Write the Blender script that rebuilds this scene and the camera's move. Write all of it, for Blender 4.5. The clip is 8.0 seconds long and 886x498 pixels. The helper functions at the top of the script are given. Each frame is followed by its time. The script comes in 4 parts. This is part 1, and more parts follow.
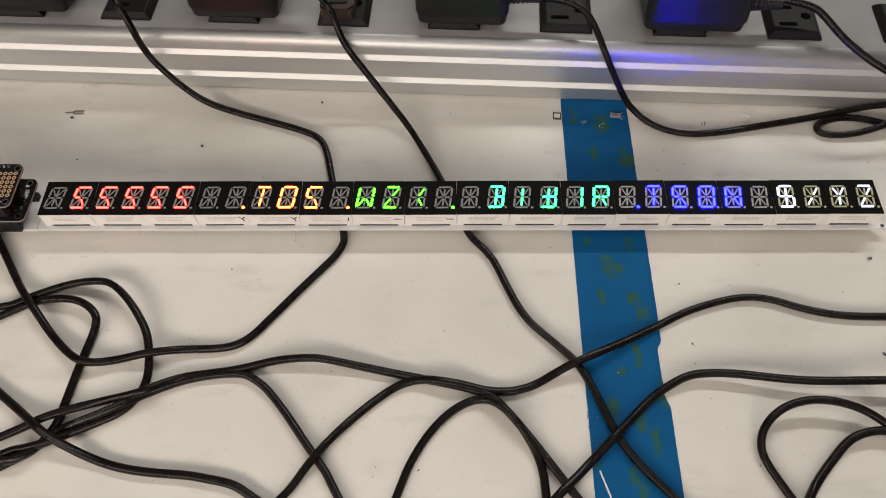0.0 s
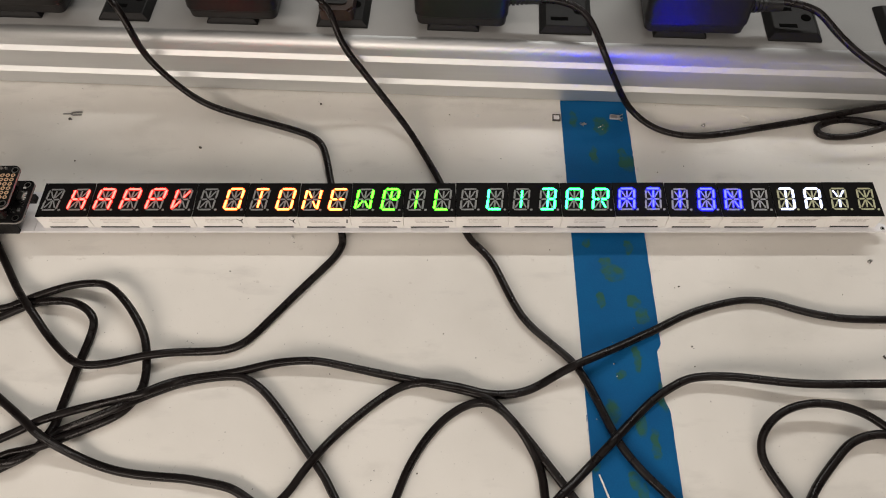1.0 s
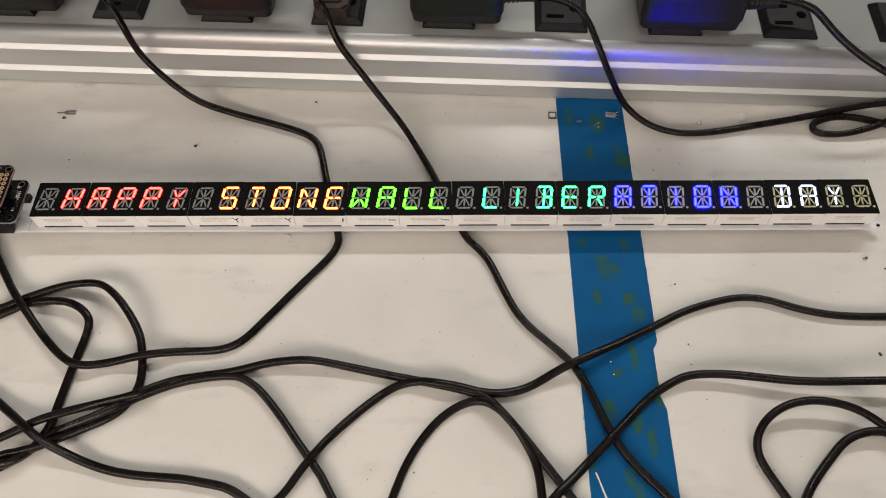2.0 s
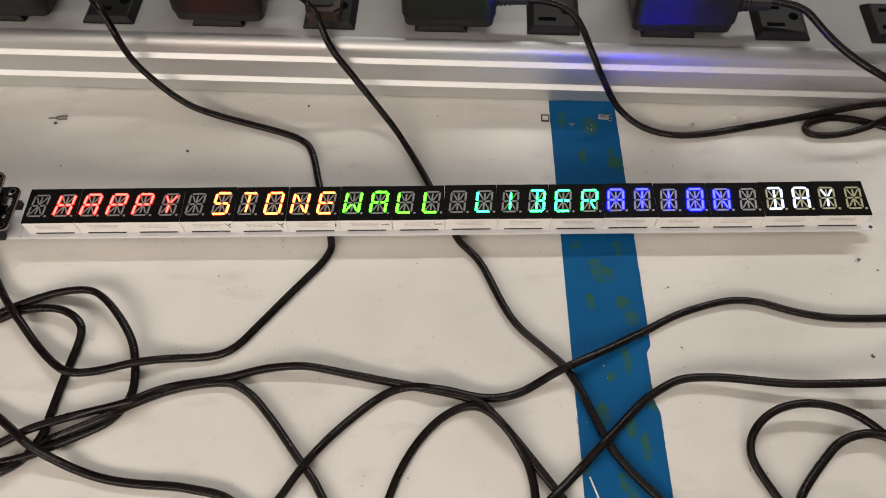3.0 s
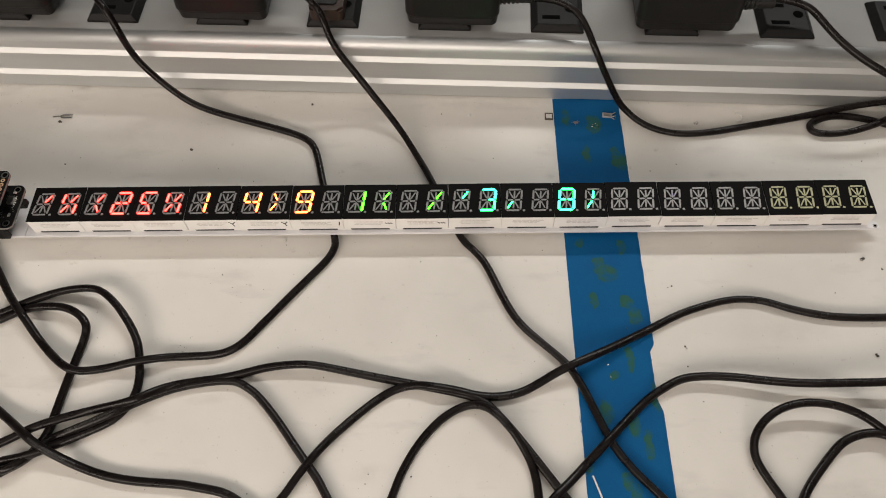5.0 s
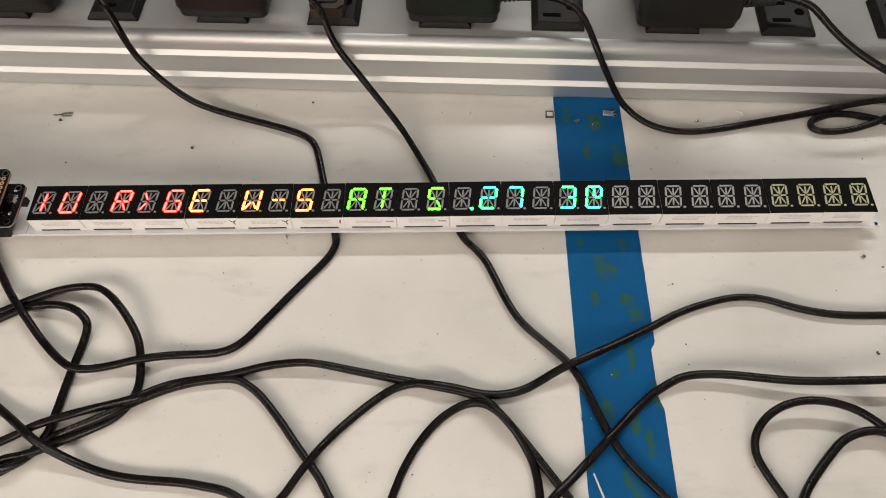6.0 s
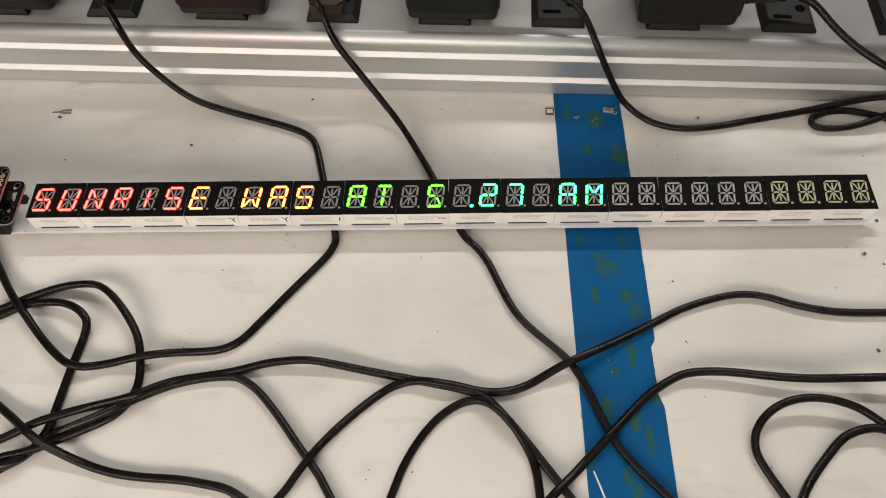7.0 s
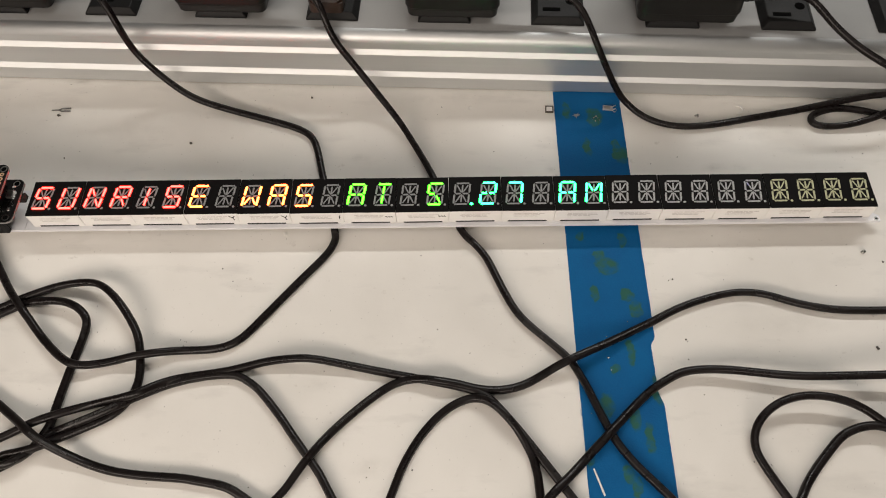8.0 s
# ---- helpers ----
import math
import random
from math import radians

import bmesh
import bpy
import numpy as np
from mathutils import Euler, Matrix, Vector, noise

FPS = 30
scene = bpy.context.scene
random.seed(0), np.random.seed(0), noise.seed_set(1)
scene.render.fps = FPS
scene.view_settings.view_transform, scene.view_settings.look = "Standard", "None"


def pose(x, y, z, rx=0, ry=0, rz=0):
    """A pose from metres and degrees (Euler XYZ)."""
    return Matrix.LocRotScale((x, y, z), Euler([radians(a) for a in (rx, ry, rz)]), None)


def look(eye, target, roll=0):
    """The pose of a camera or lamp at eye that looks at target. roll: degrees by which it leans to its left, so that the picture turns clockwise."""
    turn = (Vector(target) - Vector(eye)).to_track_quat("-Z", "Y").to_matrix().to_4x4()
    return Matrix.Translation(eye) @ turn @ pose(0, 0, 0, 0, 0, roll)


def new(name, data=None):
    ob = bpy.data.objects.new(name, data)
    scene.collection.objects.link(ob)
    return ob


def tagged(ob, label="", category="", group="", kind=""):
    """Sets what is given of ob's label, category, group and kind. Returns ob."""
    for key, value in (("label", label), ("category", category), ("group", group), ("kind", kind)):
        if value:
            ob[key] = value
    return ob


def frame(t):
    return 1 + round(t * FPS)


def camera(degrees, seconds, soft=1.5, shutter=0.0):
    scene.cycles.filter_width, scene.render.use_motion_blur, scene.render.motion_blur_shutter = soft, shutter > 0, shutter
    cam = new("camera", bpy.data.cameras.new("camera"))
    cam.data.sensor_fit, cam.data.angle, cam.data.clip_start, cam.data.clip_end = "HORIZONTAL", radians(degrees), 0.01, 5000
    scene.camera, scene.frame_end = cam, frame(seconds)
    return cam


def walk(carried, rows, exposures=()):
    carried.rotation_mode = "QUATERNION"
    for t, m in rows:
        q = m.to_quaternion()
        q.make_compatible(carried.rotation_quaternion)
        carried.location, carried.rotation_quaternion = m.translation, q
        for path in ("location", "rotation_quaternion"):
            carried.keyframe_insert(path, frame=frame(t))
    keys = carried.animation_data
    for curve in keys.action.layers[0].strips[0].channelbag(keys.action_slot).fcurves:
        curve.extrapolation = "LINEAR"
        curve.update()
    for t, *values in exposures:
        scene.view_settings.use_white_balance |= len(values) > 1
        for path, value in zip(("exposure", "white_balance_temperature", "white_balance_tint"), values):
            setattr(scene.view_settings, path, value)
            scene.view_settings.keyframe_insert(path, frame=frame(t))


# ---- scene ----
cam = camera(62.0, 8.0, soft=1.0)
PATH = [
    (0, (-0.00104, -0.20769, 0.3089), (-0.03311, 0.83087, -1.40001), -1.56),
    (0.5, (-0.00129, -0.20642, 0.30879), (-0.031, 0.83419, -1.39891), -1.39),
    (1, (-0.00077, -0.20622, 0.30836), (-0.03162, 0.83299, -1.40017), -1.45),
    (1.5, (-0.00101, -0.20612, 0.30811), (-0.0283, 0.8296, -1.40261), -1.30),
    (3, (0.00105, -0.20187, 0.30999), (-0.01119, 0.8218, -1.40813), -1.13),
    (3.5, (0.0018, -0.20156, 0.31023), (-0.01486, 0.82254, -1.40761), -1.31),
    (4, (0.00118, -0.20207, 0.31001), (-0.0187, 0.82045, -1.40873), -1.46),
    (4.5, (0.00147, -0.20141, 0.31055), (-0.02114, 0.81751, -1.41029), -1.60),
    (6, (0.001, -0.20119, 0.31059), (-0.02254, 0.81056, -1.41447), -1.69),
    (6.5, (0.00116, -0.20067, 0.3105), (-0.02311, 0.80637, -1.41729), -1.79),
    (7, (0.00132, -0.20096, 0.31011), (-0.02361, 0.80462, -1.41852), -1.79),
    (7.5, (0.00118, -0.20089, 0.31071), (-0.02375, 0.80133, -1.41988), -1.85),
    (8, (0.00082, -0.20083, 0.31021), (-0.02094, 0.79955, -1.42149), -1.69),
]
walk(cam, [(t, look(eye, target, roll)) for t, eye, target, roll in PATH],
     exposures=[(0, -0.17), (4.7, -0.17), (5.6, -0.07), (8.0, -0.05)])

# ---------------------------------------------------------------- light
world = bpy.data.worlds.new("room_air")
scene.world = world
world.use_nodes = True
world.node_tree.nodes["Background"].inputs[0].default_value = (0.9, 0.95, 1.0, 1)
world.node_tree.nodes["Background"].inputs[1].default_value = 0.02


def panel_lamp(name, m, length, width, watts, colour):
    """A long lamp panel that shines along its own downward axis."""
    data = bpy.data.lights.new(name, "AREA")
    data.shape, data.size, data.size_y = "RECTANGLE", length, width
    data.energy, data.color = watts, colour
    ob = new(name, data)
    ob.matrix_basis = m
    return ob


# rows of tubes across the workroom's ceiling
panel_lamp("ceiling_lamp", pose(0.7, 1.50, 1.88), 2.0, 0.16, 37, (1.0, 0.975, 0.93))
panel_lamp("ceiling_lamp", pose(0.0, -0.30, 1.88), 3.4, 0.30, 7.0, (1.0, 0.92, 0.84))
panel_lamp("ceiling_lamp", pose(0.0, -2.10, 1.88), 3.4, 0.60, 9, (1.0, 0.89, 0.79))
# an added, unseen lamp low in front, for the soft light from that side
panel_lamp("front_fill_lamp", look((-0.32, -0.74, 0.42), (-0.04, -0.08, 0.0)), 1.5, 0.16, 8.2, (1.0, 0.87, 0.76))


# ---------------------------------------------------------------- materials
def nodes_of(name):
    m = bpy.data.materials.new(name)
    m.use_nodes = True
    t = m.node_tree
    return m, t, t.nodes["Principled BSDF"]


def rgb(c):
    return (c[0], c[1], c[2], 1.0)


def surface(name, base, dark, rough=0.5, metal=0.0, scale=60.0, fine=900.0, bump=0.1, amount=0.5, stretch=(1, 1, 1), rough_var=0.12, shine=0.5):
    """A worn surface: two scales of noise between two colours, uneven gloss and a fine relief."""
    m, t, b = nodes_of(name)
    n, l = t.nodes, t.links
    co = n.new("ShaderNodeTexCoord")
    mp = n.new("ShaderNodeMapping")
    mp.inputs["Scale"].default_value = stretch
    l.new(co.outputs["Object"], mp.inputs["Vector"])
    big, small = n.new("ShaderNodeTexNoise"), n.new("ShaderNodeTexNoise")
    for node, s, d in ((big, scale, 5), (small, fine, 3)):
        node.inputs["Scale"].default_value = s
        node.inputs["Detail"].default_value = d
        l.new(mp.outputs[0], node.inputs["Vector"])
    add = n.new("ShaderNodeMath")
    add.operation = "MULTIPLY_ADD"
    l.new(small.outputs[0], add.inputs[0])
    add.inputs[1].default_value = 0.45
    l.new(big.outputs[0], add.inputs[2])
    ramp = n.new("ShaderNodeMapRange")
    ramp.inputs[1].default_value, ramp.inputs[2].default_value = 0.5, 0.95
    ramp.inputs[3].default_value, ramp.inputs[4].default_value = 0.0, amount
    l.new(add.outputs[0], ramp.inputs[0])
    mix = n.new("ShaderNodeMix")
    mix.data_type = "RGBA"
    mix.inputs[6].default_value, mix.inputs[7].default_value = rgb(base), rgb(dark)
    l.new(ramp.outputs[0], mix.inputs[0])
    l.new(mix.outputs[2], b.inputs["Base Color"])
    rr = n.new("ShaderNodeMapRange")
    rr.inputs[3].default_value, rr.inputs[4].default_value = max(rough - rough_var, 0.03), min(rough + rough_var, 1)
    l.new(big.outputs[0], rr.inputs[0])
    l.new(rr.outputs[0], b.inputs["Roughness"])
    b.inputs["Metallic"].default_value = metal
    b.inputs["Specular IOR Level"].default_value = shine
    bp = n.new("ShaderNodeBump")
    bp.inputs["Strength"].default_value, bp.inputs["Distance"].default_value = bump, 0.0004
    l.new(small.outputs[0], bp.inputs["Height"])
    l.new(bp.outputs[0], b.inputs["Normal"])
    return m


def plain(name, c, rough=0.5, metal=0.0):
    m, t, b = nodes_of(name)
    b.inputs["Base Color"].default_value = rgb(c)
    b.inputs["Roughness"].default_value, b.inputs["Metallic"].default_value = rough, metal
    return m


def glowing(name, c):
    """A lit segment: the light of its colour."""
    m, t, b = nodes_of(name)
    b.inputs["Base Color"].default_value = (0.12, 0.12, 0.12, 1)
    k = max(c)
    b.inputs["Emission Color"].default_value = rgb([v / k for v in c])
    b.inputs["Emission Strength"].default_value = k
    return m


# grey smears and darker patches on the bench: place, half lengths, strength
BENCH_PATCHES = [(0.137, 0.0252, 0.009, 0.0035, 0.9), (-0.206, 0.0905, 0.010, 0.004, 0.9), (-0.123, 0.0860, 0.014, 0.006, 0.8), (-0.0454, 0.0344, 0.006, 0.003, 0.7),
                (0.0534, 0.0255, 0.005, 0.004, 0.8), (0.150, 0.0250, 0.006, 0.003, 0.6), (-0.219, 0.0636, 0.016, 0.010, 0.35), (-0.123, 0.0651, 0.012, 0.004, 0.5),
                (-0.1237, -0.0753, 0.020, 0.006, 0.35), (0.1546, -0.0637, 0.03, 0.006, 0.3), (0.154, -0.1153, 0.02, 0.012, 0.3), (-0.0586, -0.0891, 0.010, 0.005, 0.4),
                (-0.0343, -0.126, 0.012, 0.006, 0.4), (0.02, 0.0745, 0.10, 0.006, 0.4), (-0.17, 0.055, 0.03, 0.012, 0.25), (0.17, 0.045, 0.04, 0.010, 0.3)]


def table_paint():
    """White laminate, scuffed, with grey smears, darker patches and fine dust."""
    m, t, b = nodes_of("scuffed_white_laminate")
    n, l = t.nodes, t.links
    co = n.new("ShaderNodeTexCoord")

    def noisy(scale, detail, stretch=(1, 1, 1), rough=0.55):
        mp, nd = n.new("ShaderNodeMapping"), n.new("ShaderNodeTexNoise")
        mp.inputs["Scale"].default_value = stretch
        l.new(co.outputs["Object"], mp.inputs[0])
        l.new(mp.outputs[0], nd.inputs["Vector"])
        nd.inputs["Scale"].default_value, nd.inputs["Detail"].default_value, nd.inputs["Roughness"].default_value = scale, detail, rough
        return nd.outputs[0]

    def ranged(src, a, c, lo=0.0, hi=1.0):
        r = n.new("ShaderNodeMapRange")
        for k, v in zip((1, 2, 3, 4), (a, c, lo, hi)):
            r.inputs[k].default_value = v
        l.new(src, r.inputs[0])
        return r.outputs[0]

    def blend(fac, under, over):
        x = n.new("ShaderNodeMix")
        x.data_type = "RGBA"
        l.new(fac, x.inputs[0])
        if isinstance(under, tuple):
            x.inputs[6].default_value = under
        else:
            l.new(under, x.inputs[6])
        x.inputs[7].default_value = over
        return x.outputs[2]

    c = blend(ranged(noisy(9, 4), 0.42, 0.68), (0.77, 0.745, 0.70, 1), (0.67, 0.645, 0.60, 1))
    c = blend(ranged(noisy(26, 6, (1, 3.0, 1)), 0.57, 0.78, 0, 0.5), c, (0.50, 0.48, 0.45, 1))
    c = blend(ranged(noisy(150, 3), 0.68, 0.76, 0, 0.35), c, (0.42, 0.38, 0.33, 1))
    c = blend(ranged(noisy(700, 2), 0.70, 0.76, 0, 0.45), c, (0.25, 0.23, 0.21, 1))
    rub = ranged(noisy(130, 5, (1, 1.6, 1)), 0.30, 0.70)
    for x, y, sx, sy, k in BENCH_PATCHES:
        mp = n.new("ShaderNodeMapping")
        mp.inputs["Location"].default_value = (-x / sx, -y / sy, 0)
        mp.inputs["Scale"].default_value = (1 / sx, 1 / sy, 0)
        l.new(co.outputs["Object"], mp.inputs[0])
        far = n.new("ShaderNodeVectorMath")
        far.operation = "LENGTH"
        l.new(mp.outputs[0], far.inputs[0])
        mul = n.new("ShaderNodeMath")
        mul.operation = "MULTIPLY"
        l.new(ranged(far.outputs["Value"], 0.1, 1.0, k * 0.5, 0.0), mul.inputs[0])
        l.new(rub, mul.inputs[1])
        c = blend(mul.outputs[0], c, (0.33, 0.31, 0.28, 1))
    l.new(c, b.inputs["Base Color"])
    l.new(ranged(noisy(30, 4), 0.3, 0.7, 0.38, 0.6), b.inputs["Roughness"])
    bp = n.new("ShaderNodeBump")
    bp.inputs["Strength"].default_value, bp.inputs["Distance"].default_value = 0.12, 0.0003
    l.new(noisy(420, 5), bp.inputs["Height"])
    l.new(bp.outputs[0], b.inputs["Normal"])
    return m


M_TABLE = table_paint()
M_WALL = surface("room_wall_paint", (0.40, 0.385, 0.36), (0.33, 0.32, 0.30), 0.8, scale=3, fine=60)
M_FLOOR = surface("grey_floor", (0.30, 0.29, 0.28), (0.2, 0.2, 0.19), 0.6, scale=4, fine=90)
M_ALU = surface("brushed_aluminium", (0.66, 0.67, 0.67), (0.57, 0.58, 0.58), 0.54, 1.0, 40, 500, 0.05, 0.5, (0.03, 1, 1), 0.05)
M_ALU_TOP = surface("satin_grey_aluminium", (0.42, 0.42, 0.415), (0.34, 0.34, 0.335), 0.72, 0.35, 25, 1200, 0.08, 0.5, (1, 1, 1), 0.05, shine=0.2)
M_BLACK = surface("black_moulded_plastic", (0.008, 0.0076, 0.0075), (0.015, 0.0142, 0.0138), 0.42, 0.0, 90, 2600, 0.25, 0.7, shine=0.3)
M_GLOSS = surface("black_glossy_plastic", (0.007, 0.0063, 0.0060), (0.012, 0.011, 0.010), 0.34, 0.0, 60, 1800, 0.03, 0.6, rough_var=0.02, shine=0.27)
M_SOCKET = surface("charcoal_socket_plastic", (0.009, 0.009, 0.0093), (0.016, 0.016, 0.016), 0.45, 0.0, 120, 2400, 0.2, 0.6, shine=0.14)
M_BROWN = surface("brown_moulded_plastic", (0.030, 0.016, 0.011), (0.045, 0.026, 0.018), 0.38, 0.0, 90, 2200, 0.12, 0.6, shine=0.35)
M_HOLE = plain("socket_hole_black", (0.002, 0.002, 0.002), 0.95)
M_HOLE.node_tree.nodes["Principled BSDF"].inputs["Specular IOR Level"].default_value = 0.05
M_CABLE = surface("black_pvc_cable", (0.0050, 0.0036, 0.0036), (0.011, 0.008, 0.0075), 0.28, 0.0, 160, 1500, 0.03, 0.8, rough_var=0.06, shine=0.22)
M_HOUSING = surface("white_display_housing", (0.86, 0.85, 0.83), (0.76, 0.74, 0.71), 0.45, 0.0, 120, 1600, 0.08, 0.6)
M_FACE = surface("black_display_face", (0.0065, 0.0062, 0.0062), (0.009, 0.0086, 0.0086), 0.55, 0.0, 140, 2200, 0.05, 0.5, shine=0.03)
M_PCB = surface("white_solder_mask", (0.76, 0.76, 0.78), (0.62, 0.62, 0.65), 0.35, 0.0, 100, 1400, 0.05, 0.5)
M_PCB_EDGE = plain("board_edge", (0.26, 0.25, 0.24), 0.7)
M_BOARD = surface("black_solder_mask", (0.006, 0.0058, 0.006), (0.012, 0.012, 0.012), 0.33, 0.0, 150, 2000, 0.08, 0.5, shine=0.3)
M_GOLD = surface("gold_plated_pad", (0.90, 0.62, 0.40), (0.7, 0.45, 0.27), 0.42, 0.55, 300, 2000, 0.05, 0.5)
M_STEEL = surface("tinned_metal", (0.72, 0.71, 0.68), (0.5, 0.49, 0.47), 0.3, 1.0, 300, 2500, 0.1, 0.6)
M_DULL = surface("dull_grey_metal", (0.30, 0.29, 0.28), (0.18, 0.175, 0.17), 0.35, 1.0, 400, 2500, 0.1, 0.6)
M_SILK = plain("white_silkscreen", (0.75, 0.75, 0.73), 0.6)
M_INK = plain("black_marker_ink", (0.02, 0.02, 0.02), 0.6)
M_PRINT = plain("faint_grey_print", (0.58, 0.56, 0.54), 0.6)
M_SLOT_SHADE = plain("painted_slot_shade", (0.03, 0.028, 0.026), 0.7)


def tape_paper(spots):
    """Creped blue paper with soft-edged greenish stains of uneven strength."""
    m = surface("blue_masking_tape", (0.003, 0.084, 0.24), (0.005, 0.108, 0.285), 0.7, 0.0, 45, 1300, 0.35, 0.9, shine=0.12)
    t = m.node_tree
    n, l = t.nodes, t.links
    co, ns = n.new("ShaderNodeTexCoord"), n.new("ShaderNodeTexNoise")
    ns.inputs["Scale"].default_value, ns.inputs["Detail"].default_value = 190, 6
    l.new(co.outputs["Object"], ns.inputs["Vector"])
    # ragged borders
    mid, wob = n.new("ShaderNodeVectorMath"), n.new("ShaderNodeVectorMath")
    mid.operation, wob.operation = "SUBTRACT", "MULTIPLY_ADD"
    l.new(ns.outputs["Color"], mid.inputs[0])
    mid.inputs[1].default_value = (0.5, 0.5, 0.5)
    l.new(mid.outputs[0], wob.inputs[0])
    wob.inputs[1].default_value = (0.006, 0.006, 0)
    l.new(co.outputs["Object"], wob.inputs[2])
    total = None
    for x, y, sx, sy in spots:
        mp, d = n.new("ShaderNodeMapping"), n.new("ShaderNodeVectorMath")
        mp.inputs["Location"].default_value = (-x / sx, -y / sy, 0)
        mp.inputs["Scale"].default_value = (1 / sx, 1 / sy, 0)
        l.new(wob.outputs[0], mp.inputs[0])
        d.operation = "LENGTH"
        l.new(mp.outputs[0], d.inputs[0])
        f = n.new("ShaderNodeMapRange")
        f.interpolation_type = "SMOOTHSTEP"
        f.inputs[1].default_value, f.inputs[2].default_value = 0.85, 1.25
        f.inputs[3].default_value, f.inputs[4].default_value = 1.0, 0.0
        l.new(d.outputs["Value"], f.inputs[0])
        if total is None:
            total = f.outputs[0]
        else:
            mx = n.new("ShaderNodeMath")
            mx.operation = "MAXIMUM"
            l.new(total, mx.inputs[0]), l.new(f.outputs[0], mx.inputs[1])
            total = mx.outputs[0]
    th = n.new("ShaderNodeMapRange")
    th.inputs[1].default_value, th.inputs[2].default_value, th.inputs[4].default_value = 0.25, 0.55, 0.85
    l.new(ns.outputs[0], th.inputs[0])
    mul = n.new("ShaderNodeMath")
    mul.operation = "MULTIPLY"
    l.new(total, mul.inputs[0]), l.new(th.outputs[0], mul.inputs[1])
    b = n["Principled BSDF"]
    old = b.inputs["Base Color"].links[0].from_socket
    mix = n.new("ShaderNodeMix")
    mix.data_type = "RGBA"
    l.new(mul.outputs[0], mix.inputs[0]), l.new(old, mix.inputs[6])
    mix.inputs[7].default_value = (0.030, 0.108, 0.050, 1)
    l.new(mix.outputs[2], b.inputs["Base Color"])
    return m


M_TAPE = tape_paper([(0.0790, 0.0590, 0.0040, 0.0060), (0.0730, 0.0390, 0.0020, 0.0060), (0.0880, 0.0400, 0.0020, 0.0040), (0.0900, 0.0340, 0.0040, 0.0050), (0.0640, 0.0650, 0.0020, 0.0050), (0.0720, -0.0260, 0.0030, 0.0030),
                     (0.0750, -0.0320, 0.0050, 0.0040), (0.0680, -0.0470, 0.0020, 0.0040), (0.0830, -0.0480, 0.0030, 0.0030), (0.0860, -0.0550, 0.0030, 0.0040), (0.0810, -0.0760, 0.0020, 0.0060), (0.0900, -0.0940, 0.0020, 0.0060),
                     (0.0790, -0.1050, 0.0020, 0.0060), (0.0840, -0.1150, 0.0020, 0.0060), (0.0730, -0.1300, 0.0020, 0.0040), (0.0760, -0.1350, 0.0020, 0.0040), (0.0670, -0.1010, 0.0030, 0.0050), (0.0570, -0.1230, 0.0020, 0.0030),
                     (0.0640, -0.0150, 0.0020, 0.0030), (0.0840, -0.0180, 0.0020, 0.0040), (0.0730, -0.0840, 0.0020, 0.0020)])
M_SPECK = surface("dark_crumb", (0.05, 0.042, 0.036), (0.12, 0.10, 0.08), 0.6, 0.0, 800, 3000, 0.2, 0.8)
M_SOLDER = surface("solder_grain", (0.7, 0.69, 0.66), (0.4, 0.39, 0.37), 0.25, 1.0, 700, 3000, 0.2, 0.8)
M_WHITE = surface("white_plastic_scrap", (0.78, 0.77, 0.74), (0.6, 0.58, 0.55), 0.5, 0.0, 300, 2000, 0.1, 0.5)
M_WORN = surface("worn_grey_print", (0.10, 0.097, 0.094), (0.02, 0.02, 0.02), 0.6, 0.0, 500, 2600, 0.2, 1.0)
M_FOIL = surface("grey_foil", (0.42, 0.42, 0.43), (0.26, 0.27, 0.29), 0.45, 0.3, 500, 2600, 0.4, 1.0)

# lit colours, in display order: red, amber, green, teal, blue, white
GLOW = {
    "red": glowing("red_led_light", (28.0, 0.20, 0.13)),
    "amber": glowing("amber_led_light", (14.0, 1.25, 0.08)),
    "green": glowing("green_led_light", (0.30, 8.0, 0.02)),
    "teal": glowing("teal_led_light", (0.05, 9.0, 1.1)),
    "blue": glowing("blue_led_light", (0.07, 0.09, 280.0)),
    "white": glowing("white_led_light", (1.5, 1.65, 2.3)),
}
# the paler middle of a lit bar, its washed-out look put in as colour
CORE = {
    "red": glowing("red_led_core", (30.0, 0.60, 0.44)),
    "amber": glowing("amber_led_core", (16.0, 1.9, 0.50)),
    "green": glowing("green_led_core", (0.62, 9.0, 0.08)),
    "teal": glowing("teal_led_core", (0.30, 30.0, 9.0)),
    "blue": glowing("blue_led_core", (0.24, 0.30, 480.0)),
    "white": glowing("white_led_core", (1.7, 1.8, 2.4)),
}
OFF = {
    "red": surface("dull_diffuser", (0.34, 0.34, 0.34), (0.12, 0.12, 0.12), 0.5, 0, 700, 2600, 0.1, 1.0),
    "blue": surface("pale_diffuser", (0.48, 0.48, 0.48), (0.18, 0.18, 0.18), 0.5, 0, 700, 2600, 0.1, 1.0),
    "white": surface("yellowish_diffuser", (0.62, 0.62, 0.38), (0.26, 0.26, 0.15), 0.5, 0, 700, 2600, 0.1, 1.0),
}
OFF["amber"] = OFF["green"] = OFF["teal"] = OFF["red"]


# ---------------------------------------------------------------- mesh helpers
def mesh_of(bm, name, mats, smooth=False):
    me = bpy.data.meshes.new(name)
    bm.normal_update()
    bm.to_mesh(me)
    bm.free()
    for m in mats if isinstance(mats, (list, tuple)) else (mats,):
        me.materials.append(m)
    if smooth:
        for p in me.polygons:
            p.use_smooth = True
    return me


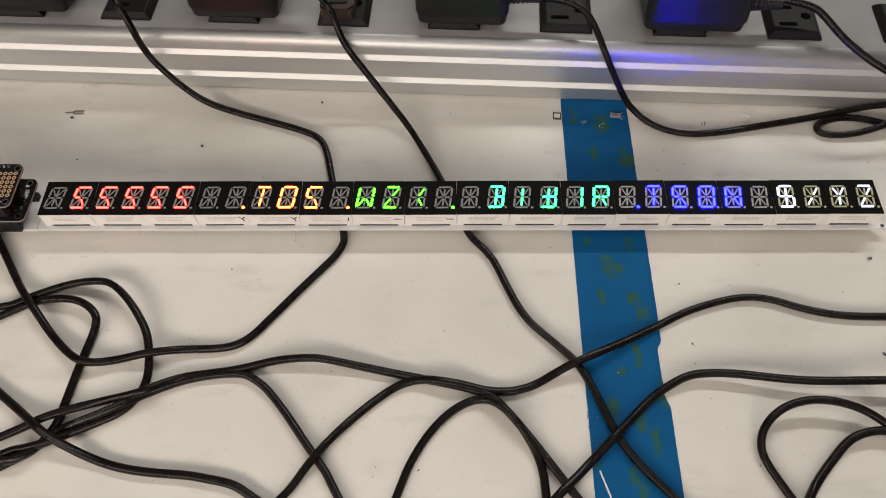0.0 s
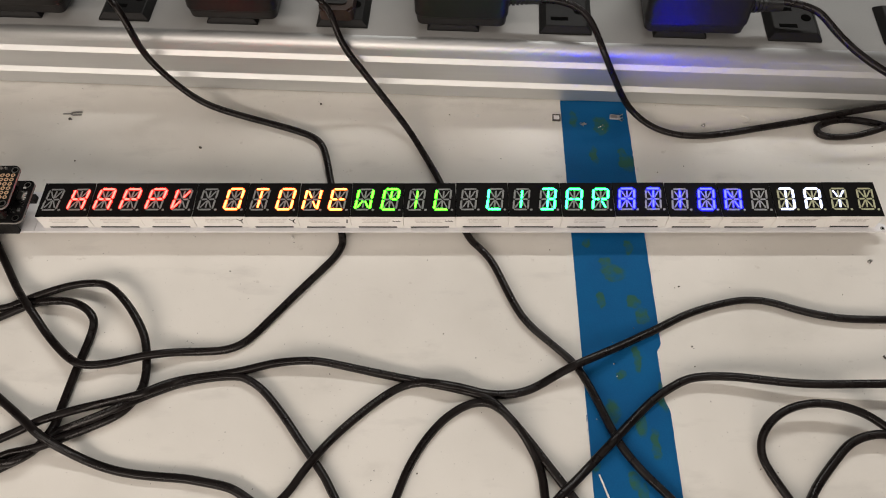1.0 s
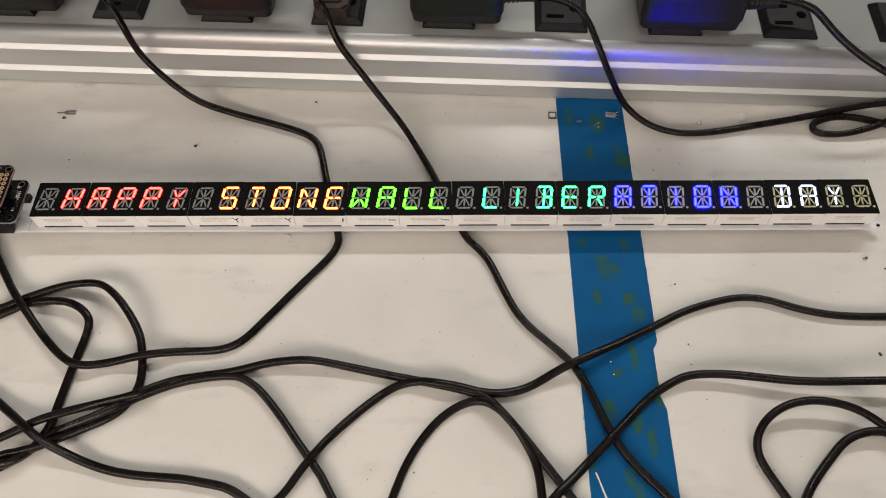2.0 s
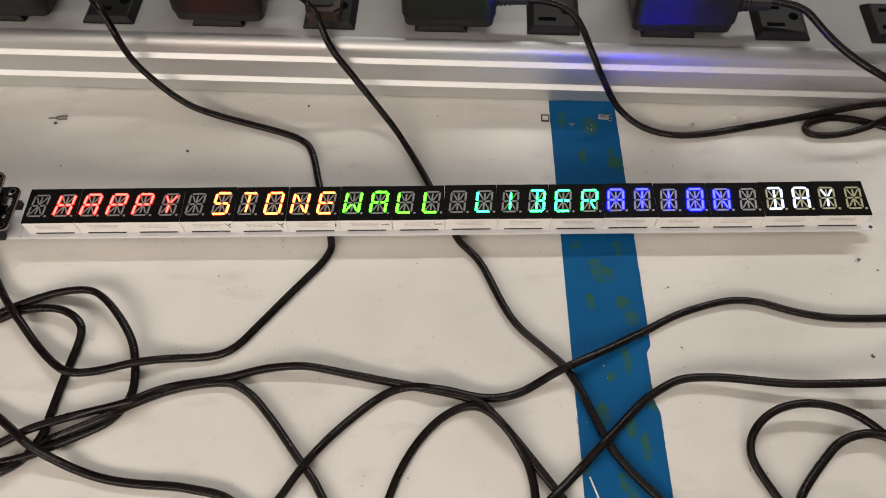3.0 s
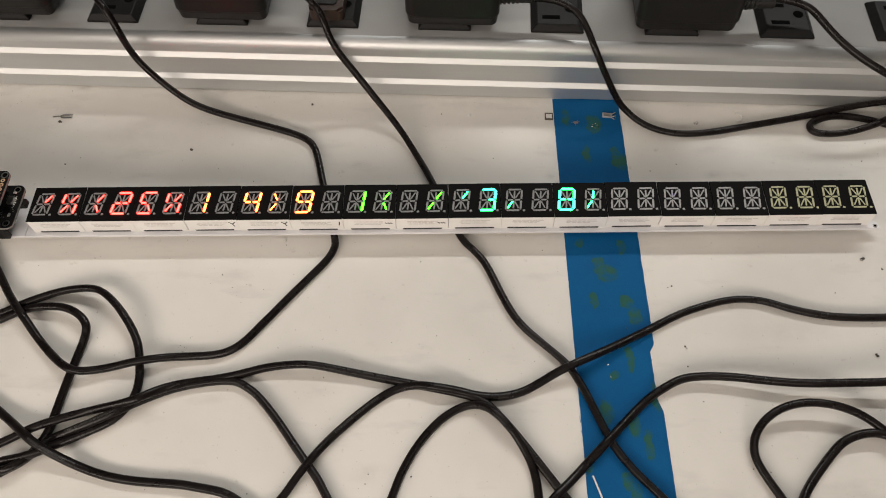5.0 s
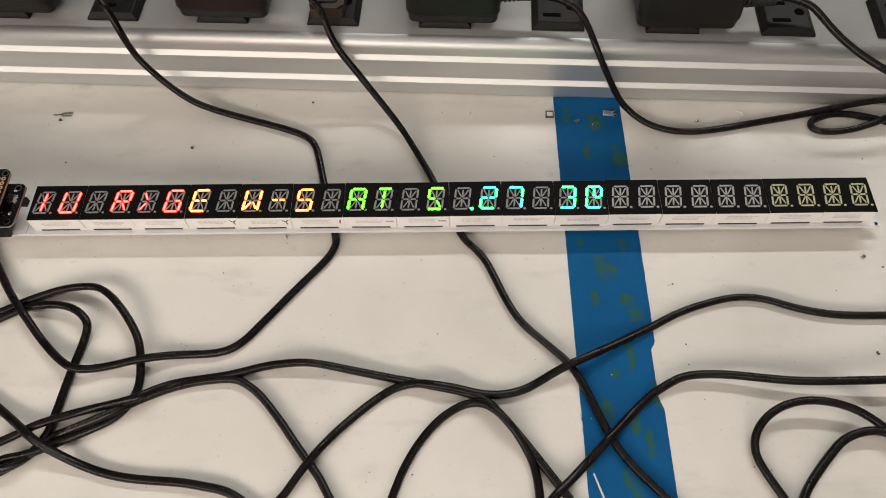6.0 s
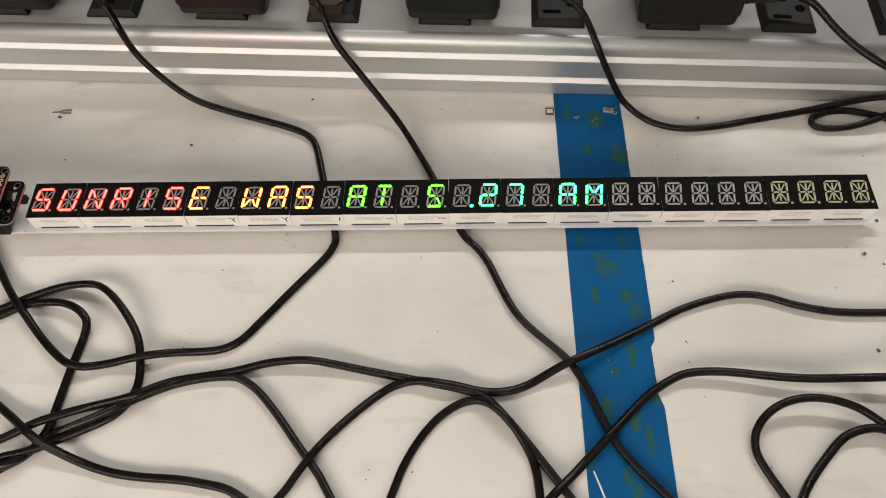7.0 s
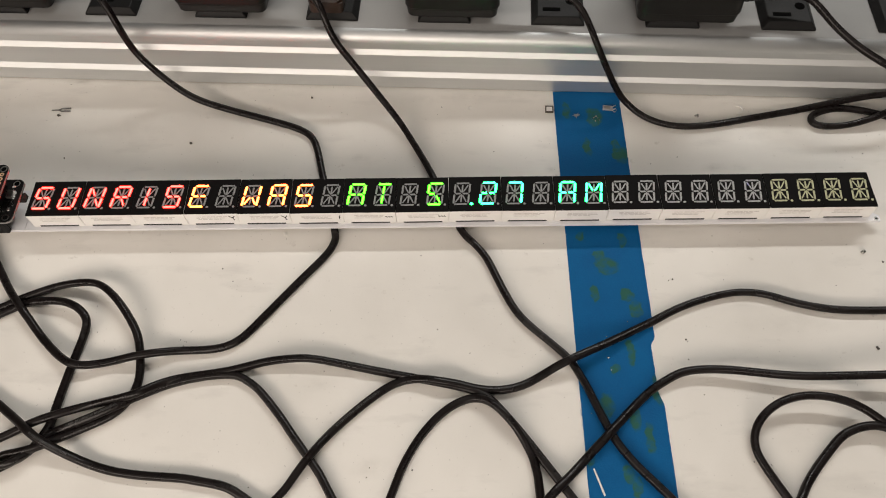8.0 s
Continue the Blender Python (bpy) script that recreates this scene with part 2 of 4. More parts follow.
def part(name, bm, material, parent=None, label="", smooth=False, m=None):
    """Link a bmesh as ONE mesh object, under a thing or a part."""
    ob = new(name, mesh_of(bm, name, material, smooth))
    if parent:
        ob.parent = parent
    if m is not None:
        ob.matrix_basis = m
    if label:
        tagged(ob, label)
    return ob


def thing(name, m, label, category, group="", kind=""):
    ob = new(name)
    ob.empty_display_size = 0.01
    ob.matrix_basis = m
    return tagged(ob, label, category, group, kind)


def box(bm, x0, x1, y0, y1, z0, z1, bevel=0.0, seg=2, mi=0):
    before = set(bm.faces)
    r = bmesh.ops.create_cube(bm, size=1, matrix=Matrix.Translation(((x0 + x1) / 2, (y0 + y1) / 2, (z0 + z1) / 2)) @ Matrix.Diagonal((x1 - x0, y1 - y0, z1 - z0, 1)))
    if bevel > 0:
        edges = {e for v in r["verts"] for e in v.link_edges}
        bmesh.ops.bevel(bm, geom=list(edges), offset=bevel, segments=seg, affect="EDGES", profile=0.5)
    for f in set(bm.faces) - before:
        f.material_index = mi
    return bm


def tube(bm, a, b, r, r2=None, n=14, mi=0):
    a, b = Vector(a), Vector(b)
    d = b - a
    before = set(bm.faces)
    bmesh.ops.create_cone(bm, cap_ends=True, segments=n, radius1=r, radius2=r if r2 is None else r2, depth=d.length,
                          matrix=Matrix.Translation((a + b) / 2) @ d.to_track_quat("Z", "Y").to_matrix().to_4x4())
    for f in set(bm.faces) - before:
        f.material_index = mi
    return bm


def prism(bm, outline, z0, z1, mi=0):
    """An upright prism over a flat outline of (x, y)."""
    low = [bm.verts.new((x, y, z0)) for x, y in outline]
    high = [bm.verts.new((x, y, z1)) for x, y in outline]
    n = len(outline)
    fs = [bm.faces.new(high), bm.faces.new(low[::-1])]
    fs += [bm.faces.new((low[i], low[(i + 1) % n], high[(i + 1) % n], high[i])) for i in range(n)]
    for f in fs:
        f.material_index = mi
    return bm


def rounded(x0, x1, y0, y1, r, n=5):
    out = []
    for cx, cy, a in ((x1 - r, y1 - r, 0), (x0 + r, y1 - r, 90), (x0 + r, y0 + r, 180), (x1 - r, y0 + r, 270)):
        out += [(cx + r * math.cos(radians(a + 90 * k / n)), cy + r * math.sin(radians(a + 90 * k / n))) for k in range(n + 1)]
    return out


def glide(points, steps=7):
    """Points of a smooth line through the given ones."""
    p = [Vector(q) for q in points]
    p = [2 * p[0] - p[1]] + p + [2 * p[-1] - p[-2]]
    out = []
    for a, b, c, d in zip(p, p[1:], p[2:], p[3:]):
        for k in range(steps):
            t = k / steps
            out.append(0.5 * (2 * b + (c - a) * t + (2 * a - 5 * b + 4 * c - d) * t * t + (3 * b - a - 3 * c + d) * t ** 3))
    return out + [p[-2]]


# ---------------------------------------------------------------- the room and the bench
def room():
    for name, b in (("floor", (-3.6, 3.6, -5.6, 3.2, -1.0, -0.9)), ("ceiling", (-3.6, 3.6, -5.6, 3.2, 1.9, 2.0)),
                    ("wall_north", (-3.6, 3.6, 3.2, 3.3, -0.9, 1.9)), ("wall_south", (-3.6, 3.6, -5.7, -5.6, -0.9, 1.9)),
                    ("wall_east", (3.6, 3.7, -5.6, 3.2, -0.9, 1.9)), ("wall_west", (-3.7, -3.6, -5.6, 3.2, -0.9, 1.9))):
        tagged(part(name, box(bmesh.new(), *b), M_FLOOR if name == "floor" else M_WALL), "plain painted " + name.split("_")[0] + " of the workroom", name.split("_")[0], kind="structure")
    bench = thing("workbench", pose(0, 0, 0), "scuffed white laminate workbench with smears and crumbs", "workbench")
    part("benchtop", box(bmesh.new(), -1.0, 1.0, -0.42, 0.46, -0.03, 0.0, 0.002), M_TABLE, bench)
    for x in (-0.94, 0.94):
        for y in (-0.36, 0.40):
            part("leg", box(bmesh.new(), x - 0.025, x + 0.025, y - 0.025, y + 0.025, -0.9, -0.03, 0.002), M_ALU_TOP, bench)


room()


# ---------------------------------------------------------------- the outlet strip
STRIP = pose(0, 0.0808, 0, 0, 0, -2.92)
TOP = 0.0350
PITCH = 0.0592
FIRST = -0.1798


def strip_body(parent):
    """An extruded profile: two upward ledges, a rounded upper edge and a flat top."""
    prof = [(0.003, 0.0001), (0.003, 0.0008), (0, 0.0008), (0, 0.0088), (0.0002, 0.0091), (0.0016, 0.0113), (0.0017, 0.0116), (0.0017, 0.0231), (0.0019, 0.0234), (0.0033, 0.0256), (0.0034, 0.0259), (0.0034, 0.0296)]
    prof += [(0.0090 - 0.0056 * math.cos(radians(a)), 0.0294 + 0.0056 * math.sin(radians(a))) for a in range(10, 91, 10)]
    prof += [(0.066, TOP), (0.070, 0.029), (0.070, 0.0001)]
    bm = bmesh.new()
    rings = [[bm.verts.new((x, v, z)) for v, z in prof] for x in (-0.62, 0.62)]
    n = len(prof)
    for i in range(n):
        j = (i + 1) % n
        f = bm.faces.new((rings[0][i], rings[1][i], rings[1][j], rings[0][j]))
        f.smooth = 12 <= i <= 20
        f.material_index = 1 if i == 20 else 0
    bm.faces.new(rings[0][::-1]), bm.faces.new(rings[1])
    bmesh.ops.recalc_face_normals(bm, faces=bm.faces)
    return part("strip_body", bm, [M_ALU, M_ALU_TOP], parent)


def outlet_face(parent, x):
    """A raised, bevelled socket face with two slots and an earth hole."""
    h = 0.0040
    bm = bmesh.new()
    w, d, i = 0.01375, 0.0275, 0.0030
    v0 = 0.0140
    low = [(-w, v0), (w, v0), (w, v0 + d), (-w, v0 + d)]
    high = [(-w + i, v0 + i * 0.75), (w - i, v0 + i * 0.75), (w - i, v0 + d - i * 0.75), (-w + i, v0 + d - i * 0.75)]
    a = [bm.verts.new((p, q, TOP)) for p, q in low]
    e = [bm.verts.new((p, q, TOP + 0.0010)) for p, q in low]
    b = [bm.verts.new((p, q, TOP + h)) for p, q in high]
    bm.faces.new(b)
    for k in range(4):
        j = (k + 1) % 4
        bm.faces.new((a[k], a[j], e[j], e[k]))
        bm.faces.new((e[k], e[j], b[j], b[k]))
    bmesh.ops.bevel(bm, geom=list(bm.edges), offset=0.0003, segments=1, affect="EDGES")
    face = part("outlet", bm, M_SOCKET, parent, "charcoal plastic socket face", m=pose(x, 0, 0))
    c = v0 + d / 2
    z = TOP + h
    # slots and earth hole are black pieces; their inner darkness is only colour
    for dv, half in ((-0.0063, 0.0046), (0.0063, 0.0038)):
        part("slot", box(bmesh.new(), -0.0035 - half, -0.0035 + half, c + dv - 0.0013, c + dv + 0.0013, z - 0.001, z + 0.00012), M_HOLE, face)
    bm = bmesh.new()
    prism(bm, [(0.0066 + 0.0026 * math.cos(radians(q)), c + 0.0026 * math.sin(radians(q))) for q in range(0, 360, 24)], z - 0.001, z + 0.00012)
    part("earth_hole", bm, M_HOLE, face)
    return face


LEAN = 0.18   # of an adapter's front above its seam


def wall_adapter(k, label, shift, w=0.0243, shell=M_GLOSS):
    """A plug-in power adapter: a rounded body with a seam, a tapered foot and a ribbed cord relief."""
    x = FIRST + PITCH * k
    base = thing("power_adapter", STRIP @ pose(x + shift, 0.0122, TOP + 0.0040), label, "power adapter", "adapters on the outlet strip")
    bm = bmesh.new()
    levels = [(0.0, 0.0020), (0.0010, 0.0011), (0.0013, 0.0011), (0.0055, 0.0006), (0.0058, 0.0006), (0.0062, 0.0009), (0.0066, 0.0), (0.0070, 0.0), (0.0700, 0.0), (0.0705, 0.0), (0.0745, 0.0012), (0.077, 0.0045)]
    rings = []
    for z, i in levels:
        back = max(0.0, z - 0.0066) * LEAN
        r = 0.0048 - min(i, 0.002)
        out = rounded(-w + i, w - i, i, 0.044 - i, r, 5)
        front = [(-w + i + r + (2 * (w - i - r)) * j / 9, i) for j in range(1, 9)]
        out = out[:18] + front + out[18:]
        crown = 0.0006 * min(1.0, z / 0.0066)   # the front is slightly crowned
        rings.append([bm.verts.new((p, q + back * (1 - q / 0.044) + crown * ((p / w) ** 2 - 0.6) * max(0.0, 1 - q / 0.02), z)) for p, q in out])
    n = len(rings[0])
    for r, s in zip(rings, rings[1:]):
        for i in range(n):
            bm.faces.new((r[i], r[(i + 1) % n], s[(i + 1) % n], s[i])).smooth = True
    bm.faces.new(rings[0][::-1]), bm.faces.new(rings[-1])
    part("body", bm, shell, base)
    core = part("cord_relief", tube(bmesh.new(), (w - 0.001, 0.010, 0.012), (w + 0.016, 0.010, 0.012), 0.0029, n=16), M_BLACK, base, "ribbed black strain relief")
    for j in range(7):
        a = w - 0.0006 + j * 0.0022
        part("rib", tube(bmesh.new(), (a, 0.010, 0.012), (a + 0.0014, 0.010, 0.012), 0.0040 - j * 0.0002, n=16), M_BLACK, core)
    return base


def outlet_strip():
    strip = thing("outlet_strip", STRIP, "long brushed aluminium outlet strip lying on the bench", "power strip")
    strip_body(strip)
    for k in range(-5, 13):
        outlet_face(strip, FIRST + PITCH * k)
    wall_adapter(-1, "black plug-in power adapter with a faint red sheen", 0.0062)
    wall_adapter(1, "black plug-in power adapter with a moulded seam", 0.0020)
    wall_adapter(3, "black plug-in power adapter with a greenish sheen", 0.0042)
    wall_adapter(5, "black plug-in power adapter catching strong blue light", 0.0058, 0.0262)
    plug = thing("flat_plug", STRIP @ pose(FIRST + PITCH * 2 - 0.002, 0.0150, TOP + 0.0040), "brownish flat moulded plug set into a socket", "plug")
    bm = bmesh.new()
    prism(bm, rounded(-0.0095, 0.0085, 0.0, 0.022, 0.003), 0.0, 0.007)
    bmesh.ops.bevel(bm, geom=[e for e in bm.edges if all(v.co.z > 0.006 for v in e.verts)], offset=0.0012, segments=2, affect="EDGES")
    part("plug_body", bm, M_BROWN, plug)
    bm = bmesh.new()
    prism(bm, rounded(-0.0060, 0.0050, 0.004, 0.018, 0.002), 0.0069, 0.0078)
    part("grip", bm, M_BLACK, plug)


outlet_strip()


# ---------------------------------------------------------------- cables
def eased(points):
    """The line of a stiff flex: glided, with small kinks eased out."""
    line = glide(points)
    for _ in range(10):
        line = [line[0]] + [(a + 2 * b + c) / 4 for a, b, c in zip(line, line[1:], line[2:])] + [line[-1]]
    return line


def run_on(points):
    """Ends that lie on the bench go on for a hand's width."""
    p = [Vector(q) for q in points]
    for _ in range(2):
        if p[-1].z < 0.02:
            d = p[-1] - p[-2]
            p.append(p[-1] + Vector((d.x, d.y, 0)).normalized() * 0.06)
            p[-1].z = max(p[-2].z * 0.5, 0.0019)
        p.reverse()
    return p


def cable_mesh(points, turn=0.0, twist=25.0, r=0.00185):
    """A twin-core flex: two lobes side by side with a shallow groove, lying along a smooth line."""
    line = eased(points)
    bm = bmesh.new()
    n = 16
    run = 0.0
    rings = []
    for i, p in enumerate(line):
        a, b = line[max(i - 1, 0)], line[min(i + 1, len(line) - 1)]
        d = (b - a).normalized()
        run += (p - line[i - 1]).length if i else 0
        side = d.cross(Vector((0, 0, 1)))
        side = side.normalized() if side.length > 1e-4 else Vector((1, 0, 0))
        up = side.cross(d).normalized()
        roll = turn + 0.5 * math.sin(run * twist) + 0.2 * math.sin(run * twist * 2.3 + turn)
        ring = []
        for k in range(n):
            t = 2 * math.pi * k / n
            rad = r * (1.0 - 0.13 * math.exp(-((math.sin(t)) ** 2 - 1) ** 2 / 0.02))
            c, s = math.cos(t + roll), math.sin(t + roll)
            ring.append(bm.verts.new(p + side * rad * c + up * rad * s))
        rings.append(ring)
    for q, s in zip(rings, rings[1:]):
        for k in range(n):
            bm.faces.new((q[k], q[(k + 1) % n], s[(k + 1) % n], s[k])).smooth = True
    bm.faces.new(rings[0][::-1]), bm.faces.new(rings[-1])
    return bm


def cable(points, turn, label="black twin-core power cable snaking over the bench"):
    return tagged(part("power_cable", cable_mesh(points, turn), M_CABLE), label, "cable", "cables on the bench")


CABLES = [
    [(-0.2081, -0.0548, 0.0018), (-0.2026, -0.0518, 0.0019), (-0.1960, -0.0496, 0.0026), (-0.1871, -0.0493, 0.0037), (-0.1789, -0.0502, 0.0046), (-0.1716, -0.0535, 0.0049), (-0.1668, -0.0582, 0.0046), (-0.1659, -0.0625, 0.0037), (-0.1669, -0.0672, 0.0021), (-0.1679, -0.0737, 0.0018), (-0.1692, -0.0828, 0.0018), (-0.1701, -0.0922, 0.0019), (-0.1711, -0.1025, 0.0019), (-0.1721, -0.1096, 0.0019), (-0.1771, -0.1185, 0.0019), (-0.1817, -0.1221, 0.0019), (-0.1866, -0.1249, 0.0019)],
    [(-0.2197, -0.0535, 0.0019), (-0.2090, -0.0516, 0.0019), (-0.2025, -0.0479, 0.0019), (-0.1922, -0.0434, 0.0020), (-0.1809, -0.0405, 0.0032), (-0.1682, -0.0406, 0.0053), (-0.1609, -0.0436, 0.0059), (-0.1529, -0.0508, 0.0060), (-0.1455, -0.0601, 0.0053), (-0.1409, -0.0681, 0.0038), (-0.1387, -0.0769, 0.0026), (-0.1374, -0.0856, 0.0019), (-0.1380, -0.0924, 0.0019), (-0.1409, -0.0982, 0.0019), (-0.1462, -0.1039, 0.0019), (-0.1566, -0.1090, 0.0018), (-0.1665, -0.1139, 0.0028), (-0.1733, -0.1180, 0.0051), (-0.1811, -0.1200, 0.0044), (-0.1874, -0.1206, 0.0029), (-0.1968, -0.1244, 0.0019)],
    [(-0.1965, -0.1248, 0.0023), (-0.1847, -0.1251, 0.0052), (-0.1790, -0.1219, 0.0051), (-0.1756, -0.1178, 0.0028), (-0.1718, -0.1126, 0.0020), (-0.1667, -0.1097, 0.0020), (-0.1558, -0.1066, 0.0051), (-0.1451, -0.1017, 0.0057), (-0.1358, -0.0956, 0.0030), (-0.1226, -0.0894, 0.0018), (-0.1082, -0.0864, 0.0019), (-0.0970, -0.0857, 0.0019), (-0.0915, -0.0873, 0.0019), (-0.0851, -0.0915, 0.0019), (-0.0798, -0.0969, 0.0019), (-0.0726, -0.1054, 0.0019), (-0.0656, -0.1147, 0.0019), (-0.0593, -0.1226, 0.0019), (-0.0544, -0.1289, 0.0019), (-0.0504, -0.1356, 0.0019)],
    [(-0.2010, 0.1227, 0.0500), (-0.1848, 0.1078, 0.0542), (-0.1748, 0.0955, 0.0539), (-0.1713, 0.0915, 0.0490), (-0.1682, 0.0871, 0.0411), (-0.1661, 0.0856, 0.0301), (-0.1607, 0.0821, 0.0224), (-0.1513, 0.0783, 0.0117), (-0.1382, 0.0719, 0.0053), (-0.1214, 0.0667, 0.0026), (-0.1028, 0.0609, 0.0019), (-0.0869, 0.0554, 0.0019), (-0.0769, 0.0508, 0.0019), (-0.0710, 0.0448, 0.0019), (-0.0673, 0.0328, 0.0019), (-0.0645, 0.0205, 0.0019), (-0.0562, -0.0108, 0.0019), (-0.0558, -0.0179, 0.0019), (-0.0589, -0.0249, 0.0019), (-0.0667, -0.0344, 0.0019), (-0.0751, -0.0446, 0.0019), (-0.0827, -0.0542, 0.0019), (-0.0875, -0.0601, 0.0019), (-0.0922, -0.0660, 0.0019), (-0.0980, -0.0709, 0.0019), (-0.1065, -0.0736, 0.0018), (-0.1222, -0.0742, 0.0022), (-0.1318, -0.0763, 0.0051), (-0.1412, -0.0778, 0.0049), (-0.1516, -0.0793, 0.0025), (-0.1611, -0.0816, 0.0043), (-0.1682, -0.0809, 0.0051), (-0.1765, -0.0755, 0.0033), (-0.1871, -0.0658, 0.0023), (-0.1949, -0.0566, 0.0045), (-0.2022, -0.0488, 0.0044), (-0.2095, -0.0401, 0.0028), (-0.2145, -0.0332, 0.0023)],
    [(-0.0852, 0.1136, 0.0520), (-0.0768, 0.1044, 0.0540), (-0.0749, 0.1032, 0.0535), (-0.0708, 0.1005, 0.0524), (-0.0694, 0.0988, 0.0521), (-0.0686, 0.0981, 0.0510), (-0.0659, 0.0971, 0.0479), (-0.0633, 0.0923, 0.0443), (-0.0611, 0.0882, 0.0383), (-0.0569, 0.0835, 0.0316), (-0.0506, 0.0792, 0.0240), (-0.0433, 0.0733, 0.0165), (-0.0350, 0.0648, 0.0103), (-0.0250, 0.0523, 0.0054), (-0.0164, 0.0374, 0.0027), (-0.0081, 0.0207, 0.0021), (0.0051, -0.0114, 0.0019), (0.0111, -0.0186, 0.0019), (0.0174, -0.0269, 0.0019), (0.0221, -0.0381, 0.0019), (0.0279, -0.0517, 0.0019), (0.0337, -0.0607, 0.0019), (0.0419, -0.0688, 0.0019), (0.0514, -0.0781, 0.0019), (0.0551, -0.0838, 0.0019), (0.0591, -0.0920, 0.0019), (0.0627, -0.1016, 0.0019), (0.0663, -0.1105, 0.0019), (0.0700, -0.1180, 0.0019), (0.0766, -0.1269, 0.0019), (0.0843, -0.1351, 0.0019), (0.0940, -0.1459, 0.0019)],
    [(-0.1903, -0.1127, 0.0019), (-0.1792, -0.1075, 0.0041), (-0.1684, -0.1037, 0.0045), (-0.1589, -0.0997, 0.0020), (-0.1464, -0.0979, 0.0048), (-0.1363, -0.0963, 0.0073), (-0.1290, -0.0914, 0.0046), (-0.1199, -0.0871, 0.0020), (-0.1034, -0.0848, 0.0019), (-0.0931, -0.0828, 0.0022), (-0.0827, -0.0803, 0.0030), (-0.0731, -0.0793, 0.0038), (-0.0635, -0.0791, 0.0042), (-0.0550, -0.0802, 0.0036), (-0.0445, -0.0822, 0.0027), (-0.0338, -0.0844, 0.0023), (-0.0232, -0.0865, 0.0020), (0.0037, -0.0919, 0.0019), (0.0133, -0.0953, 0.0019), (0.0187, -0.0994, 0.0019), (0.0284, -0.1110, 0.0019), (0.0404, -0.1276, 0.0019), (0.0526, -0.1446, 0.0019)],
    [(-0.1942, -0.0999, 0.0019), (-0.1833, -0.1075, 0.0049), (-0.1738, -0.1143, 0.0063), (-0.1641, -0.1191, 0.0049), (-0.1530, -0.1236, 0.0019), (-0.1408, -0.1273, 0.0019), (-0.1268, -0.1293, 0.0019), (-0.1120, -0.1302, 0.0019), (-0.1017, -0.1320, 0.0019), (-0.0913, -0.1342, 0.0019), (-0.0788, -0.1419, 0.0019)],
    [(-0.0237, -0.1358, 0.0019), (-0.0205, -0.1272, 0.0019), (-0.0154, -0.1175, 0.0019), (-0.0094, -0.1094, 0.0019), (-0.0033, -0.1034, 0.0019), (0.0035, -0.0991, 0.0020), (0.0094, -0.0975, 0.0023), (0.0151, -0.0988, 0.0041), (0.0206, -0.1033, 0.0059), (0.0261, -0.1095, 0.0051), (0.0310, -0.1167, 0.0022), (0.0340, -0.1234, 0.0019), (0.0354, -0.1310, 0.0019), (0.0357, -0.1359, 0.0019)],
    [(0.0321, -0.1459, 0.0037), (0.0371, -0.1418, 0.0057), (0.0432, -0.1357, 0.0056), (0.0495, -0.1299, 0.0035), (0.0570, -0.1225, 0.0023), (0.0639, -0.1161, 0.0055), (0.0707, -0.1093, 0.0037), (0.0777, -0.1024, 0.0019), (0.0860, -0.0951, 0.0024), (0.0937, -0.0905, 0.0036), (0.1012, -0.0870, 0.0041), (0.1106, -0.0860, 0.0044), (0.1218, -0.0866, 0.0050), (0.1328, -0.0881, 0.0055), (0.1458, -0.0898, 0.0061), (0.1590, -0.0905, 0.0067), (0.1722, -0.0905, 0.0074), (0.1866, -0.0906, 0.0081), (0.2038, -0.0895, 0.0087)],
    [(-0.0773, -0.1451, 0.0019), (-0.0683, -0.1356, 0.0020), (-0.0638, -0.1293, 0.0037), (-0.0575, -0.1209, 0.0048), (-0.0507, -0.1118, 0.0021), (-0.0432, -0.1046, 0.0019), (-0.0353, -0.0978, 0.0019), (-0.0272, -0.0919, 0.0019), (-0.0201, -0.0891, 0.0021), (-0.0126, -0.0889, 0.0036), (-0.0032, -0.0908, 0.0051), (0.0036, -0.0913, 0.0029), (0.0118, -0.0932, 0.0019), (0.0212, -0.0939, 0.0019), (0.0307, -0.0921, 0.0019), (0.0380, -0.0887, 0.0026), (0.0464, -0.0843, 0.0050), (0.0535, -0.0813, 0.0067), (0.0634, -0.0768, 0.0064), (0.0742, -0.0712, 0.0039), (0.0849, -0.0655, 0.0023), (0.0916, -0.0623, 0.0019), (0.1048, -0.0553, 0.0019), (0.1191, -0.0504, 0.0019), (0.1306, -0.0478, 0.0019), (0.1392, -0.0476, 0.0019), (0.1475, -0.0491, 0.0019), (0.1576, -0.0529, 0.0019), (0.1701, -0.0560, 0.0019), (0.1818, -0.0573, 0.0019), (0.1999, -0.0575, 0.0019), (0.2185, -0.0566, 0.0019)],
    [(0.1331, -0.1362, 0.0018), (0.1294, -0.1289, 0.0020), (0.1264, -0.1220, 0.0025), (0.1262, -0.1162, 0.0034), (0.1279, -0.1111, 0.0050), (0.1324, -0.1059, 0.0063), (0.1391, -0.1018, 0.0075), (0.1470, -0.0998, 0.0083), (0.1548, -0.0996, 0.0084), (0.1634, -0.1010, 0.0080), (0.1721, -0.1040, 0.0066), (0.1792, -0.1087, 0.0050), (0.1822, -0.1112, 0.0042), (0.1895, -0.1164, 0.0019), (0.1963, -0.1299, 0.0019)],
    [(0.1347, -0.1468, 0.0057), (0.1424, -0.1364, 0.0024), (0.1488, -0.1289, 0.0018), (0.1561, -0.1215, 0.0021), (0.1628, -0.1152, 0.0031), (0.1695, -0.1124, 0.0045), (0.1761, -0.1115, 0.0050), (0.1814, -0.1126, 0.0050), (0.1859, -0.1156, 0.0065), (0.1975, -0.1186, 0.0025)],
